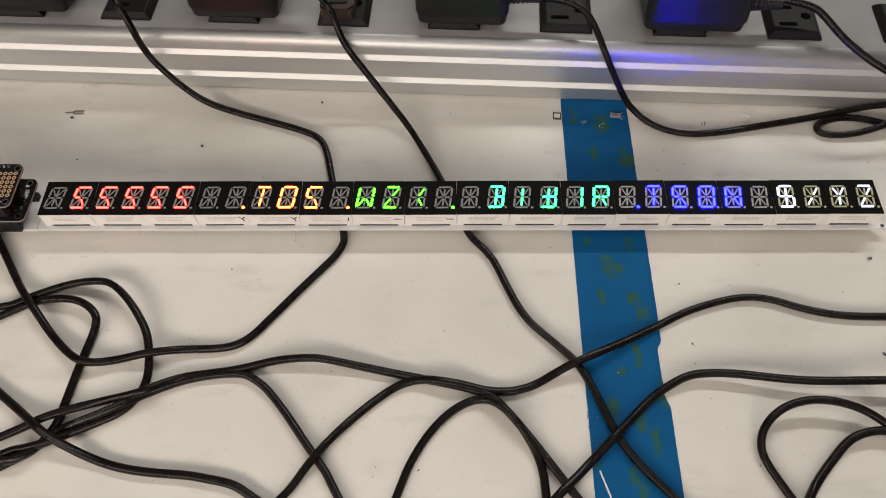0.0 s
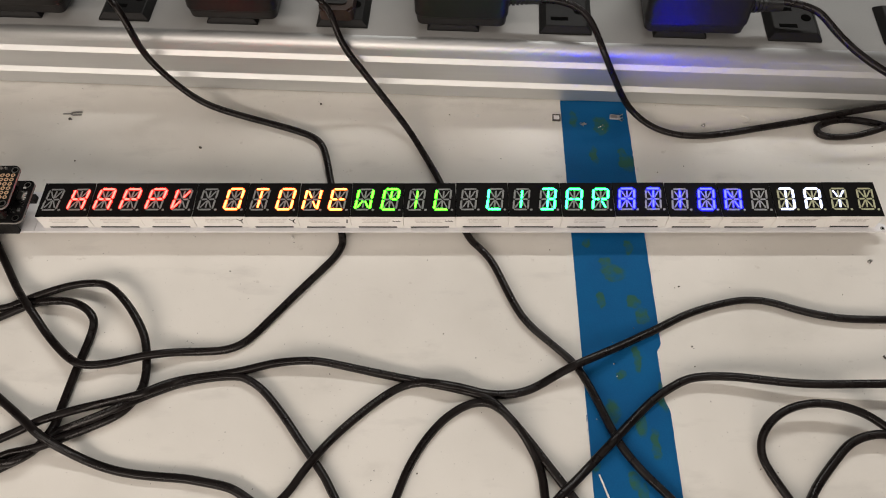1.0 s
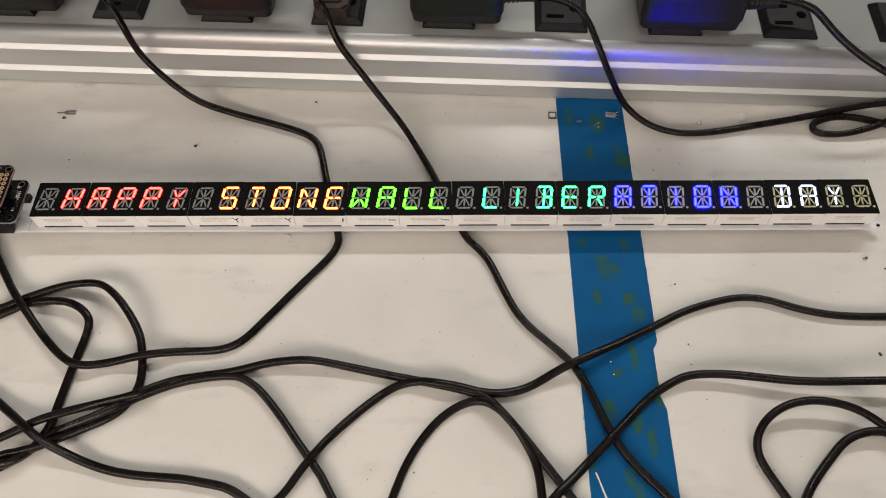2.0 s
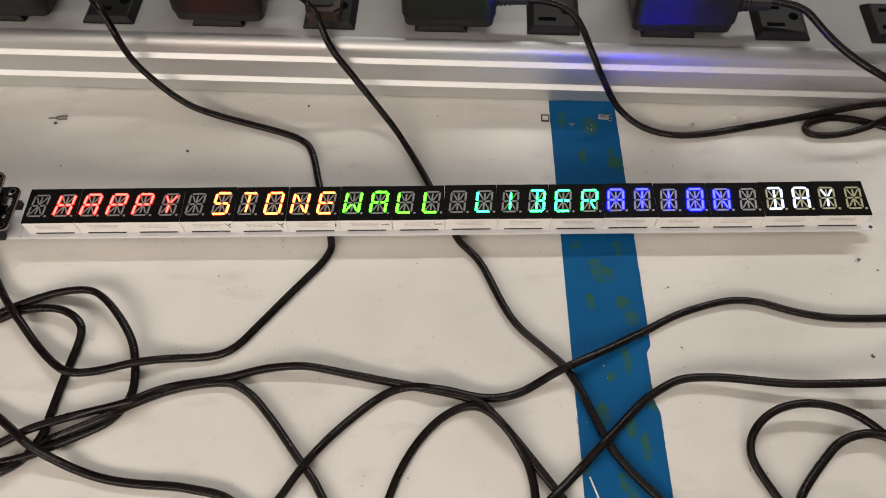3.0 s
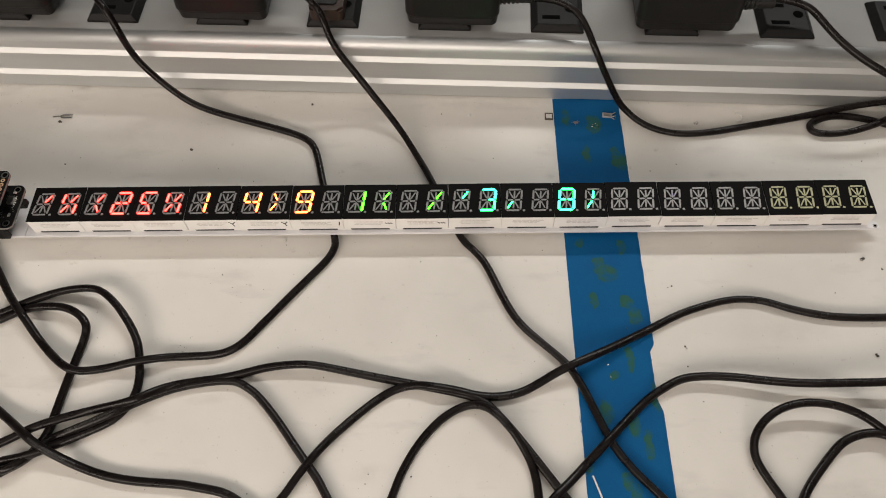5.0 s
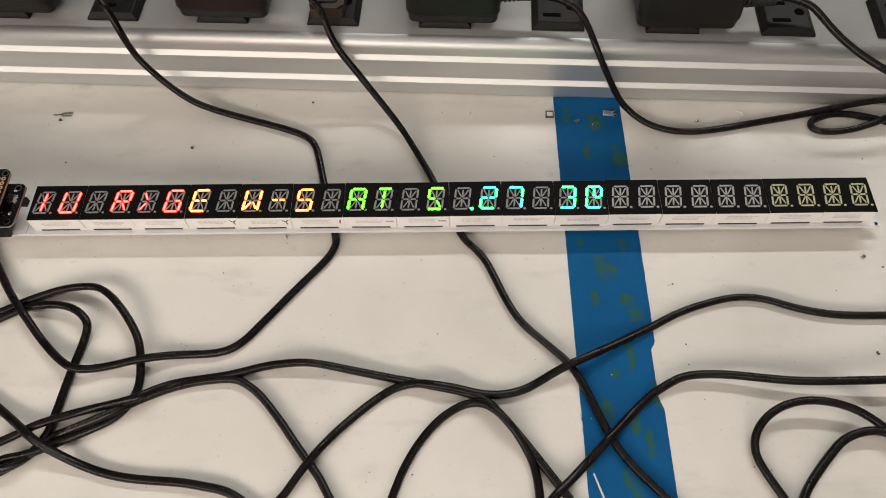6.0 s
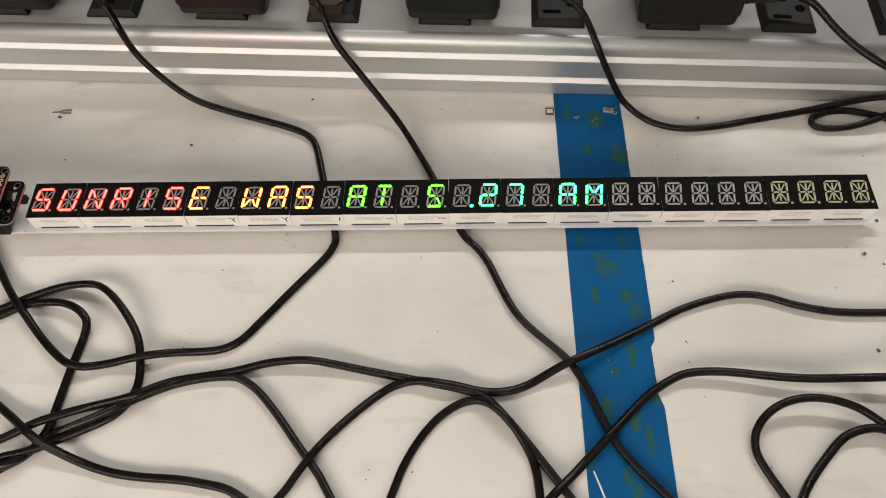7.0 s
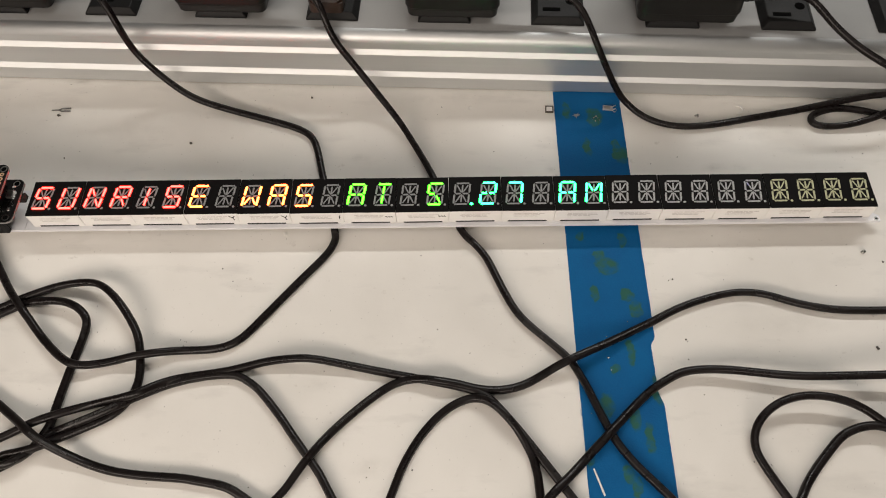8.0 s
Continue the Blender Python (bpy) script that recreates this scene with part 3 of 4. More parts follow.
    [(0.0275, 0.1002, 0.0500), (0.0488, 0.1014, 0.0500), (0.0609, 0.0975, 0.0491), (0.0689, 0.0915, 0.0458), (0.0746, 0.0791, 0.0392), (0.0784, 0.0743, 0.0324), (0.0884, 0.0669, 0.0148), (0.0955, 0.0642, 0.0058), (0.1058, 0.0562, 0.0025), (0.1209, 0.0510, 0.0019), (0.1396, 0.0516, 0.0019), (0.1644, 0.0565, 0.0019), (0.1885, 0.0610, 0.0022), (0.2110, 0.0651, 0.0043), (0.2298, 0.0654, 0.0085), (0.2415, 0.0643, 0.0096), (0.2547, 0.0610, 0.0063), (0.2557, 0.0582, 0.0047), (0.2513, 0.0534, 0.0022), (0.2395, 0.0537, 0.0019), (0.2252, 0.0595, 0.0019), (0.2086, 0.0623, 0.0019), (0.1952, 0.0580, 0.0019), (0.1929, 0.0535, 0.0019), (0.1968, 0.0500, 0.0019), (0.2101, 0.0500, 0.0019), (0.2230, 0.0524, 0.0045), (0.2302, 0.0552, 0.0050), (0.2411, 0.0616, 0.0028), (0.2455, 0.0616, 0.0074), (0.2523, 0.0655, 0.0067), (0.2689, 0.0761, 0.0019)],
    [(0.1509, 0.0976, 0.0500), (0.1619, 0.0999, 0.0500), (0.1728, 0.0975, 0.0500), (0.1813, 0.0952, 0.0487), (0.1864, 0.0915, 0.0474), (0.1941, 0.0827, 0.0428), (0.2012, 0.0746, 0.0400), (0.2102, 0.0660, 0.0376), (0.2214, 0.0610, 0.0337), (0.2261, 0.0596, 0.0311), (0.2410, 0.0572, 0.0206), (0.2563, 0.0535, 0.0120), (0.2767, 0.0478, 0.0025)],
]
# where the flex is printed: cable, start and how far
PRINTED = {2: [((-0.1631, -0.1088, 0.003), 14)], 6: [((-0.177, -0.1126, 0.003), 12)], 9: [((-0.0489, -0.1103, 0.003), 16)]}
for number, points in enumerate(CABLES):
    points = run_on(points)
    made = cable(points, number * 1.1)
    for spot, count in PRINTED.get(number, ()):
        # a worn row of pale lettering along a straight stretch
        bm = bmesh.new()
        run = eased(points)
        lo = min(range(len(run)), key=lambda i: (run[i] - Vector(spot)).length)
        for k in range(lo, min(lo + count, len(run) - 1)):
            a, b = run[k], run[k + 1]
            d = (b - a).normalized()
            s = Vector((-d.y, d.x, 0)) * 0.0005
            for u, h in ((0.1, 0.22), (0.42, 0.12), (0.70, 0.16)):
                p, q = a.lerp(b, u), a.lerp(b, u + h)
                up = Vector((0, 0, 0.00192))
                bm.faces.new([bm.verts.new(v + up) for v in (p - s, q - s, q + s, p + s)])
        part("print", bm, M_WORN, made, "worn pale printing")


# ---------------------------------------------------------------- the display
BOARD_LOW, BOARD_TOP = 0.0040, 0.0056
FACE_TOP = 0.0156
MODULE = 0.0254
COLOURS = ["red"] * 3 + ["amber"] * 3 + ["green"] * 2 + ["teal"] * 3 + ["blue"] * 3 + ["white"] * 2
SLANT = math.tan(radians(7))
HW, HH, BAR = 0.0035, 0.0060, 0.00102   # half width and height of a digit, breadth of a bar

# the bars of a digit, in the order of the bits of its characters
BARS = [
    ((-1, 1), (1, 1)), ((1, 1), (1, 0)), ((1, 0), (1, -1)), ((1, -1), (-1, -1)), ((-1, -1), (-1, 0)), ((-1, 0), (-1, 1)),
    ((-1, 0), (0, 0)), ((0, 0), (1, 0)), ((-0.80, 0.88), (-0.10, 0.10)), ((0, 0.90), (0, 0)), ((0.80, 0.88), (0.10, 0.10)),
    ((-0.10, -0.10), (-0.80, -0.88)), ((0, 0), (0, -0.90)), ((0.10, -0.10), (0.80, -0.88)),
]


def bar_ends(k):
    (a, b), (c, d) = BARS[k]
    return [Vector((u * HW + v * HH * SLANT, v * HH, 0)) for u, v in ((a, b), (c, d))]


def bar_mesh(k, colour):
    """A two-sided bar: a dull diffuser on one side, a raised lit bar on the other."""
    if k == 14:
        half = [(0.0007 * math.cos(radians(t)), 0.0007 * math.sin(radians(t))) for t in range(0, 360, 36)]
    else:
        p, q = bar_ends(k)
        length = (q - p).length
        w = BAR * (0.70 if k in (8, 10, 11, 13) else 0.85 if k in (9, 12) else 1.0) / 2
        e = length / 2 - 0.00026
        tip = w * 0.8
        half = [(-e, 0), (-e + tip, -w), (e - tip, -w), (e, 0), (e - tip, w), (-e + tip, w)]
    bm = bmesh.new()

    def ring(z, s):
        return [bm.verts.new((x * s if k == 14 else x - math.copysign((1 - s) * 0.0006, x), y * s, z)) for x, y in half]

    # lit side is broader than the dull one; its saturated rim stands in for bloom
    levels = [(-0.00034, 0.74), (-0.00026, 1.28), (-0.00001, 0.94), (0.0, 0.92), (0.00006, 0.88)]
    rs = [ring(z, s) for z, s in levels]
    n = len(half)
    for r, (a, b) in enumerate(zip(rs, rs[1:])):
        for i in range(n):
            bm.faces.new((a[i], a[(i + 1) % n], b[(i + 1) % n], b[i])).material_index = 1 if r < 2 else 0
    bm.faces.new(rs[0][::-1]).material_index = 2
    bm.faces.new(rs[-1]).material_index = 0
    return mesh_of(bm, "segment", [OFF[colour], GLOW[colour], CORE[colour]])


def housing_mesh():
    """A white moulded shell on two feet; a dark block fills the slot between them at the foot of its long sides."""
    bm = bmesh.new()
    w, d = 0.01262, 0.00995
    z0, z1 = BOARD_TOP, FACE_TOP - 0.0006
    box(bm, -w, w, -d, d, z0 + 0.0012, z1, 0.0002, 1)
    # dark block in place of the shade in the slot between the feet
    box(bm, -w + 0.001, w - 0.001, -d + 0.00015, d - 0.00015, z0, z0 + 0.0013, mi=1)
    for s in (-1, 1):
        a, b = sorted((s * w, s * (w - 0.0032)))
        box(bm, a, b, -d + 0.0001, d - 0.0001, z0, z0 + 0.0014)
    return mesh_of(bm, "housing", [M_HOUSING, M_SLOT_SHADE])


def face_mesh():
    bm = bmesh.new()
    box(bm, -0.01262, 0.01262, -0.00995, 0.00995, FACE_TOP - 0.0006, FACE_TOP, 0.00018, 1)
    return mesh_of(bm, "faceplate", M_FACE)


SEGMENT = {}     # (digit, bar): the bar's object
REST = {}        # its pose, dull side up


def stroke(bm, a, b, w, y, mi=0):
    """A short flat line on a front face at depth y, between (x, z) places."""
    a, b = Vector((a[0], a[1])), Vector((b[0], b[1]))
    d = (b - a).normalized() * w / 2
    n = Vector((-d.y, d.x))
    q = [a - d + n, a - d - n, b + d - n, b + d + n]
    bm.faces.new([bm.verts.new((p.x, y, p.y)) for p in q]).material_index = mi


def display():
    strip = thing("led_display_strip", pose(0, 0, 0), "row of sixteen two-digit fourteen-segment displays in rainbow colours", "led display")
    bm = bmesh.new()
    outline = [(-0.2075, -0.0117), (0.2005, -0.0117), (0.2085, -0.0117), (0.2085, -0.0085), (0.2040, -0.0060), (0.2040, 0.0118), (-0.2075, 0.0118)]
    prism(bm, outline, BOARD_LOW, BOARD_TOP)
    board = part("circuit_board", bm, M_PCB, strip, "long white circuit board")
    bm = bmesh.new()
    prism(bm, [(-0.2590, -0.0117), (-0.2078, -0.0117), (-0.2078, 0.0118), (-0.2590, 0.0118)], BOARD_LOW, BOARD_TOP)
    part("carrier_board", bm, M_PCB, strip, "white carrier board")
    bm = bmesh.new()
    tube(bm, (0.2066, -0.0104, BOARD_TOP - 0.0004), (0.2066, -0.0104, BOARD_TOP + 0.0002), 0.0011, n=18)
    part("mounting_ring", bm, M_DULL, board)
    # hole drawn as a black disc, its dark inside put in as colour
    bm = bmesh.new()
    tube(bm, (0.2066, -0.0104, BOARD_TOP - 0.0004), (0.2066, -0.0104, BOARD_TOP + 0.00025), 0.0006, n=16)
    part("mounting_hole", bm, M_HOLE, board)
    shell, plate = housing_mesh(), face_mesh()
    bars = {c: [bar_mesh(k, c) for k in range(15)] for c in dict.fromkeys(COLOURS)}
    rng = random.Random(5)
    for i, colour in enumerate(COLOURS):
        unit = new("display_module", shell)
        unit.parent = strip
        unit.matrix_basis = pose((i - 7.5) * MODULE + rng.uniform(-0.00008, 0.00008), rng.uniform(-0.00015, 0.00015), rng.uniform(0, 0.00006), 0, 0, rng.uniform(-0.25, 0.25))
        tagged(unit, "white display module with two %s digits" % colour)
        fp = new("faceplate", plate)
        fp.parent = unit
        for s in (0, 1):
            cx = (s - 0.5) * MODULE / 2
            for k in range(15):
                if k == 14:
                    place, turn = Vector((0.0052 - HH * SLANT, -0.0061, 0)), 0.0
                else:
                    p, q = bar_ends(k)
                    place, turn = (p + q) / 2, math.degrees(math.atan2(q.y - p.y, q.x - p.x))
                ob = new("segment", bars[colour][k])
                ob.parent = unit
                m = pose(cx + place.x, place.y, FACE_TOP, 0, 0, turn)
                ob.matrix_basis = m
                SEGMENT[2 * i + s, k], REST[2 * i + s, k] = ob, m
        # faint maker's print and pen marks on the front
        y = -0.00995 - 0.00006
        bm = bmesh.new()
        for row, z in enumerate((0.0128, 0.0117, 0.0106)):
            x = -0.0072 + rng.uniform(0, 0.001)
            while x < 0.0065 - row * 0.001:
                w = rng.uniform(0.0008, 0.0024)
                stroke(bm, (x, z), (x + w, z), 0.00050, y)
                x += w + rng.uniform(0.0006, 0.0011)
        part("print", bm, M_PRINT, unit, "faint grey printed lettering")
        if 3 <= i <= 7:
            bm = bmesh.new()
            if i in (3, 4):
                for a, b in (((0.0086, 0.0131), (0.0100, 0.0116)), ((0.0112, 0.0130), (0.0100, 0.0116)), ((0.0100, 0.0116), (0.0105, 0.0098))):
                    stroke(bm, a, b, 0.00055, y)
            elif i == 5:
                stroke(bm, (0.0110, 0.0128), (0.0107, 0.0104), 0.0006, y)
            else:
                for x in (0.0078, 0.0092, 0.0104):
                    stroke(bm, (x, 0.0118), (x + 0.0005, 0.0112), 0.0006, y)
            part("pen_mark", bm, M_INK, unit, "black hand-drawn pen mark")
    return strip


display()


# ---------------------------------------------------------------- the controller boards at the display's end
def ring_pad(bm, x, y, z, r, hole, mi=0):
    n = 12
    a = [bm.verts.new((x + r * math.cos(2 * math.pi * k / n), y + r * math.sin(2 * math.pi * k / n), z)) for k in range(n)]
    b = [bm.verts.new((x + hole * math.cos(2 * math.pi * k / n), y + hole * math.sin(2 * math.pi * k / n), z)) for k in range(n)]
    for k in range(n):
        bm.faces.new((a[k], a[(k + 1) % n], b[(k + 1) % n], b[k])).material_index = mi


def controller():
    x1, y0, y1 = -0.2068, -0.0152, 0.0094
    x0 = x1 - 0.0508
    low, high = 0.0185, 0.0305
    unit = thing("controller_boards", pose(0, 0, 0), "two stacked black circuit boards with gold pads on pin headers", "circuit board")
    for name, z, label in (("main_board", low, "black controller board with small chips"), ("prototyping_board", high, "black board covered in gold ring pads")):
        bm = bmesh.new()
        prism(bm, rounded(x0, x1 - (0.0012 if name != "main_board" else 0), y0, y1, 0.0028), z - 0.0016, z)
        ob = part(name, bm, M_BOARD, unit, label)
        bm = bmesh.new()
        prism(bm, rounded(x0 - 0.00005, x1 + 0.00005 - (0.0012 if name != "main_board" else 0), y0 - 0.00005, y1 + 0.00005, 0.0028), z - 0.0013, z - 0.0003)
        part("board_edge", bm, M_PCB_EDGE, ob, "pale cut edge")
        for y in (y0 + 0.0026, y1 - 0.0026):
            bm = bmesh.new()
            ring_pad(bm, x1 - 0.0032, y, z + 0.00008, 0.0018, 0.0012)
            part("corner_ring", bm, M_STEEL, ob)
            # black disc in place of the dark inside of the corner hole
            bm = bmesh.new()
            prism(bm, [(x1 - 0.0032 + 0.0012 * math.cos(radians(q)), y + 0.0012 * math.sin(radians(q))) for q in range(0, 360, 30)], z - 0.0002, z + 0.00006)
            part("corner_hole", bm, M_HOLE, ob)
        if name == "main_board":
            for cx, cy, w, d, h, mat, nm in ((-0.2110, 0.0002, 0.0030, 0.0042, 0.0015, M_STEEL, "button"), (-0.2118, -0.0052, 0.0026, 0.0026, 0.0009, M_HOLE, "chip"),
                                             (-0.2106, 0.0048, 0.0014, 0.0010, 0.0007, M_WHITE, "capacitor"), (-0.2098, -0.0080, 0.0011, 0.0018, 0.0007, M_STEEL, "resistor"),
                                             (-0.2160, -0.0095, 0.0016, 0.0012, 0.0006, M_STEEL, "resistor")):
                part(nm, box(bmesh.new(), cx - w / 2, cx + w / 2, cy - d / 2, cy + d / 2, z, z + h, 0.0001, 1), mat, ob)
            for cx, cy, turn in ((-0.2131, 0.0030, 0), (-0.2131, 0.0014, 0), (-0.2095, -0.0034, 90), (-0.2126, -0.0092, 0), (-0.2141, -0.0070, 90), (-0.2086, -0.0055, 90), (-0.2146, -0.0112, 0)):
                bm = bmesh.new()
                box(bm, -0.00028, 0.00028, -0.0003, 0.0003, 0, 0.00045, mi=0)
                for e in (-1, 1):
                    a, b = sorted((e * 0.00028, e * 0.00055))
                    box(bm, a, b, -0.0003, 0.0003, 0, 0.00047, mi=1)
                part("resistor", bm, [M_HOLE, M_STEEL], ob, m=pose(cx, cy, z, 0, 0, turn))
            bm = bmesh.new()
            for j in range(5):
                box(bm, -0.2096, -0.2090 + 0.0003 * (j % 2), -0.0022 + j * 0.0011, -0.0016 + j * 0.0011, z + 0.00003, z + 0.0001)
            part("silkscreen", bm, M_SILK, ob, "white printed marks")
        else:
            bm = bmesh.new()
            for i in range(16):
                for j in range(6):
                    ring_pad(bm, x1 - 0.0032 - i * 0.00254, y0 + 0.0062 + j * 0.00254, z + 0.00008, 0.00108, 0.00046)
            part("pad_grid", bm, M_GOLD, ob, "grid of gold ring pads")
            bm = bmesh.new()
            for i in range(4):
                tube(bm, (x1 - 0.0078 - i * 0.0022, y1 - 0.0016, z), (x1 - 0.0078 - i * 0.0022, y1 - 0.0016, z + 0.0011), 0.0007, 0.0003, 10)
            part("solder_joint", bm, M_STEEL, ob, "bright solder joints")
            bm = bmesh.new()
            for j in range(7):
                w = 0.0007 + 0.0005 * ((j * 7) % 3)
                box(bm, x1 - 0.0052 - j * 0.0019 - w, x1 - 0.0052 - j * 0.0019, y0 + 0.0022, y0 + 0.0029, z + 0.00002, z + 0.0001)
            part("silkscreen", bm, M_SILK, ob, "white printed marks")
    for z0, z1 in ((BOARD_TOP, low - 0.0016), (low, high - 0.0016)):
        for y in (y0 + 0.0030, y1 - 0.0030):
            bm = bmesh.new()
            for i in range(14):
                cx = x1 - 0.0085 - i * 0.00254
                box(bm, cx - 0.00118, cx + 0.00118, y - 0.0012, y + 0.0012, z0 + 0.0002, z1)
                box(bm, cx - 0.0003, cx + 0.0003, y - 0.0003, y + 0.0003, z0, z0 + 0.0003)
            part("pin_header", bm, M_BLACK, unit, "black moulded pin header")
    bm = bmesh.new()
    box(bm, x1 - 0.0022, x1 + 0.0014, y1 - 0.0105, y1 - 0.0066, low - 0.0049, low - 0.0016, 0.0003, 1)
    part("connector", bm, M_BLACK, unit, "small black cable connector")


controller()


# ---------------------------------------------------------------- the tape
def tape():
    """A strip of masking tape with a ragged edge; blotches lie on it."""
    rng = random.Random(11)
    top, bottom, z = 0.0778, -0.26, 0.00022
    left = lambda y: 0.0575 + 0.0095 * (y - 0.04)
    bm = bmesh.new()
    n = 150
    rows = []
    for i in range(n + 1):
        y = top + (bottom - top) * i / n
        jag = rng.uniform(-0.00012, 0.00012)
        right = left(y) + 0.0360 + jag
        torn = max(0.0, min(1.0, (-0.0695 - y) / 0.003, (y + 0.1005) / 0.006))   # a shallow torn bite
        right -= torn * (0.0020 + rng.uniform(-0.0003, 0.0003))
        lj = rng.uniform(-0.0004, 0.0003) if -0.112 < y < -0.098 else rng.uniform(-0.00008, 0.00008)
        rows.append([bm.verts.new((left(y) + lj, y, zz)) for zz in (0.00002, z)] + [bm.verts.new((right, y, zz)) for zz in (z, 0.00002)])
    for a, b in zip(rows, rows[1:]):
        for k in range(3):
            bm.faces.new((a[k], a[k + 1], b[k + 1], b[k]))
    bm.faces.new(rows[0][::-1]), bm.faces.new(rows[-1])
    bmesh.ops.recalc_face_normals(bm, faces=bm.faces)
    strip = thing("masking_tape", pose(0, 0, 0), "blue masking tape stuck across the bench, stained green", "tape")
    part("tape_strip", bm, M_TAPE, strip)
    # pale torn fibres that stand up along the worn edges
    for side, a, b, name in ((1, -0.0700, -0.0830, "torn_edge"), (1, -0.0960, -0.1500, "torn_edge"), (0, -0.0980, -0.1230, "torn_edge")):
        bm = bmesh.new()
        low = []
        for i in range(41):
            y = a + (b - a) * i / 40
            bite = max(0.0, min(1.0, (-0.0695 - y) / 0.003, (y + 0.1005) / 0.006))
            x = left(y) + (0.0360 - 0.0020 * bite if side else 0.0)
            out = (1 if side else -1) * rng.uniform(0.00005, 0.00042) * (1.6 if y > -0.085 else 1.0)
            low.append([bm.verts.new((x - out * 0.3, y, z + 0.00003)), bm.verts.new((x + out, y + rng.uniform(-0.0002, 0.0002), z + 0.00016)), bm.verts.new((x + out, y, 0.00003))])
        for p, q in zip(low, low[1:]):
            for k in range(2):
                bm.faces.new((p[k], p[k + 1], q[k + 1], q[k]))
        part(name, bm, M_WHITE, strip, "pale torn fibres of the tape")
    return strip


tape()


# ---------------------------------------------------------------- crumbs and scraps
def crumb(bm, x, y, r, rng, z=0.0, mi=0):
    m = Matrix.Translation((x, y, z + r * 0.35)) @ Euler((rng.uniform(0, 6), rng.uniform(0, 6), rng.uniform(0, 6))).to_matrix().to_4x4() @ Matrix.Diagonal((r * rng.uniform(0.7, 1.3), r * rng.uniform(0.6, 1.0), r * rng.uniform(0.5, 0.9), 1))
    before = set(bm.faces)
    got = bmesh.ops.create_icosphere(bm, subdivisions=1, radius=1, matrix=m)
    for v in got["verts"]:
        v.co += Vector((rng.uniform(-1, 1), rng.uniform(-1, 1), rng.uniform(-1, 1))) * r * 0.22
    for f in set(bm.faces) - before:
        f.material_index = mi


def debris():
    rng = random.Random(3)
    bm = bmesh.new()
    spots = SPOTS
    for x, y, r in spots:
        for _ in range(1 if r < 0.0009 else 3):
            crumb(bm, x + rng.uniform(-1, 1) * r * 0.7, y + rng.uniform(-1, 1) * r * 0.7, r * rng.uniform(0.6, 0.9), rng)
    for _ in range(70):
        crumb(bm, rng.uniform(-0.24, 0.26), rng.uniform(-0.16, 0.075), rng.uniform(0.00012, 0.00026), rng)
    tagged(part("bench_crumbs", bm, M_SPECK), "dark crumbs and specks scattered over the bench", "crumbs", kind="stuff")
    bm = bmesh.new()
    for x, y, r in ((0.0775, 0.0580, 0.0004), (0.0785, 0.0588, 0.0006), (0.0797, 0.0597, 0.0006), (0.0806, 0.0585, 0.0005), (0.0812, 0.0572, 0.0005), (0.0792, 0.0566, 0.0004),
                    (0.0905, 0.0668, 0.0006), (0.0912, 0.0640, 0.0004), (0.0895, 0.0680, 0.0005), (0.0703, -0.0788, 0.0006), (0.0712, -0.0845, 0.0005), (0.0602, -0.1040, 0.0004),
                    (0.0708, -0.0684, 0.0004), (0.0812, -0.0612, 0.0004)):
        crumb(bm, x, y, r, rng, 0.0002, 0)
    tagged(part("solder_grains", bm, M_SOLDER), "tiny bright solder grains on the tape", "solder", kind="stuff")


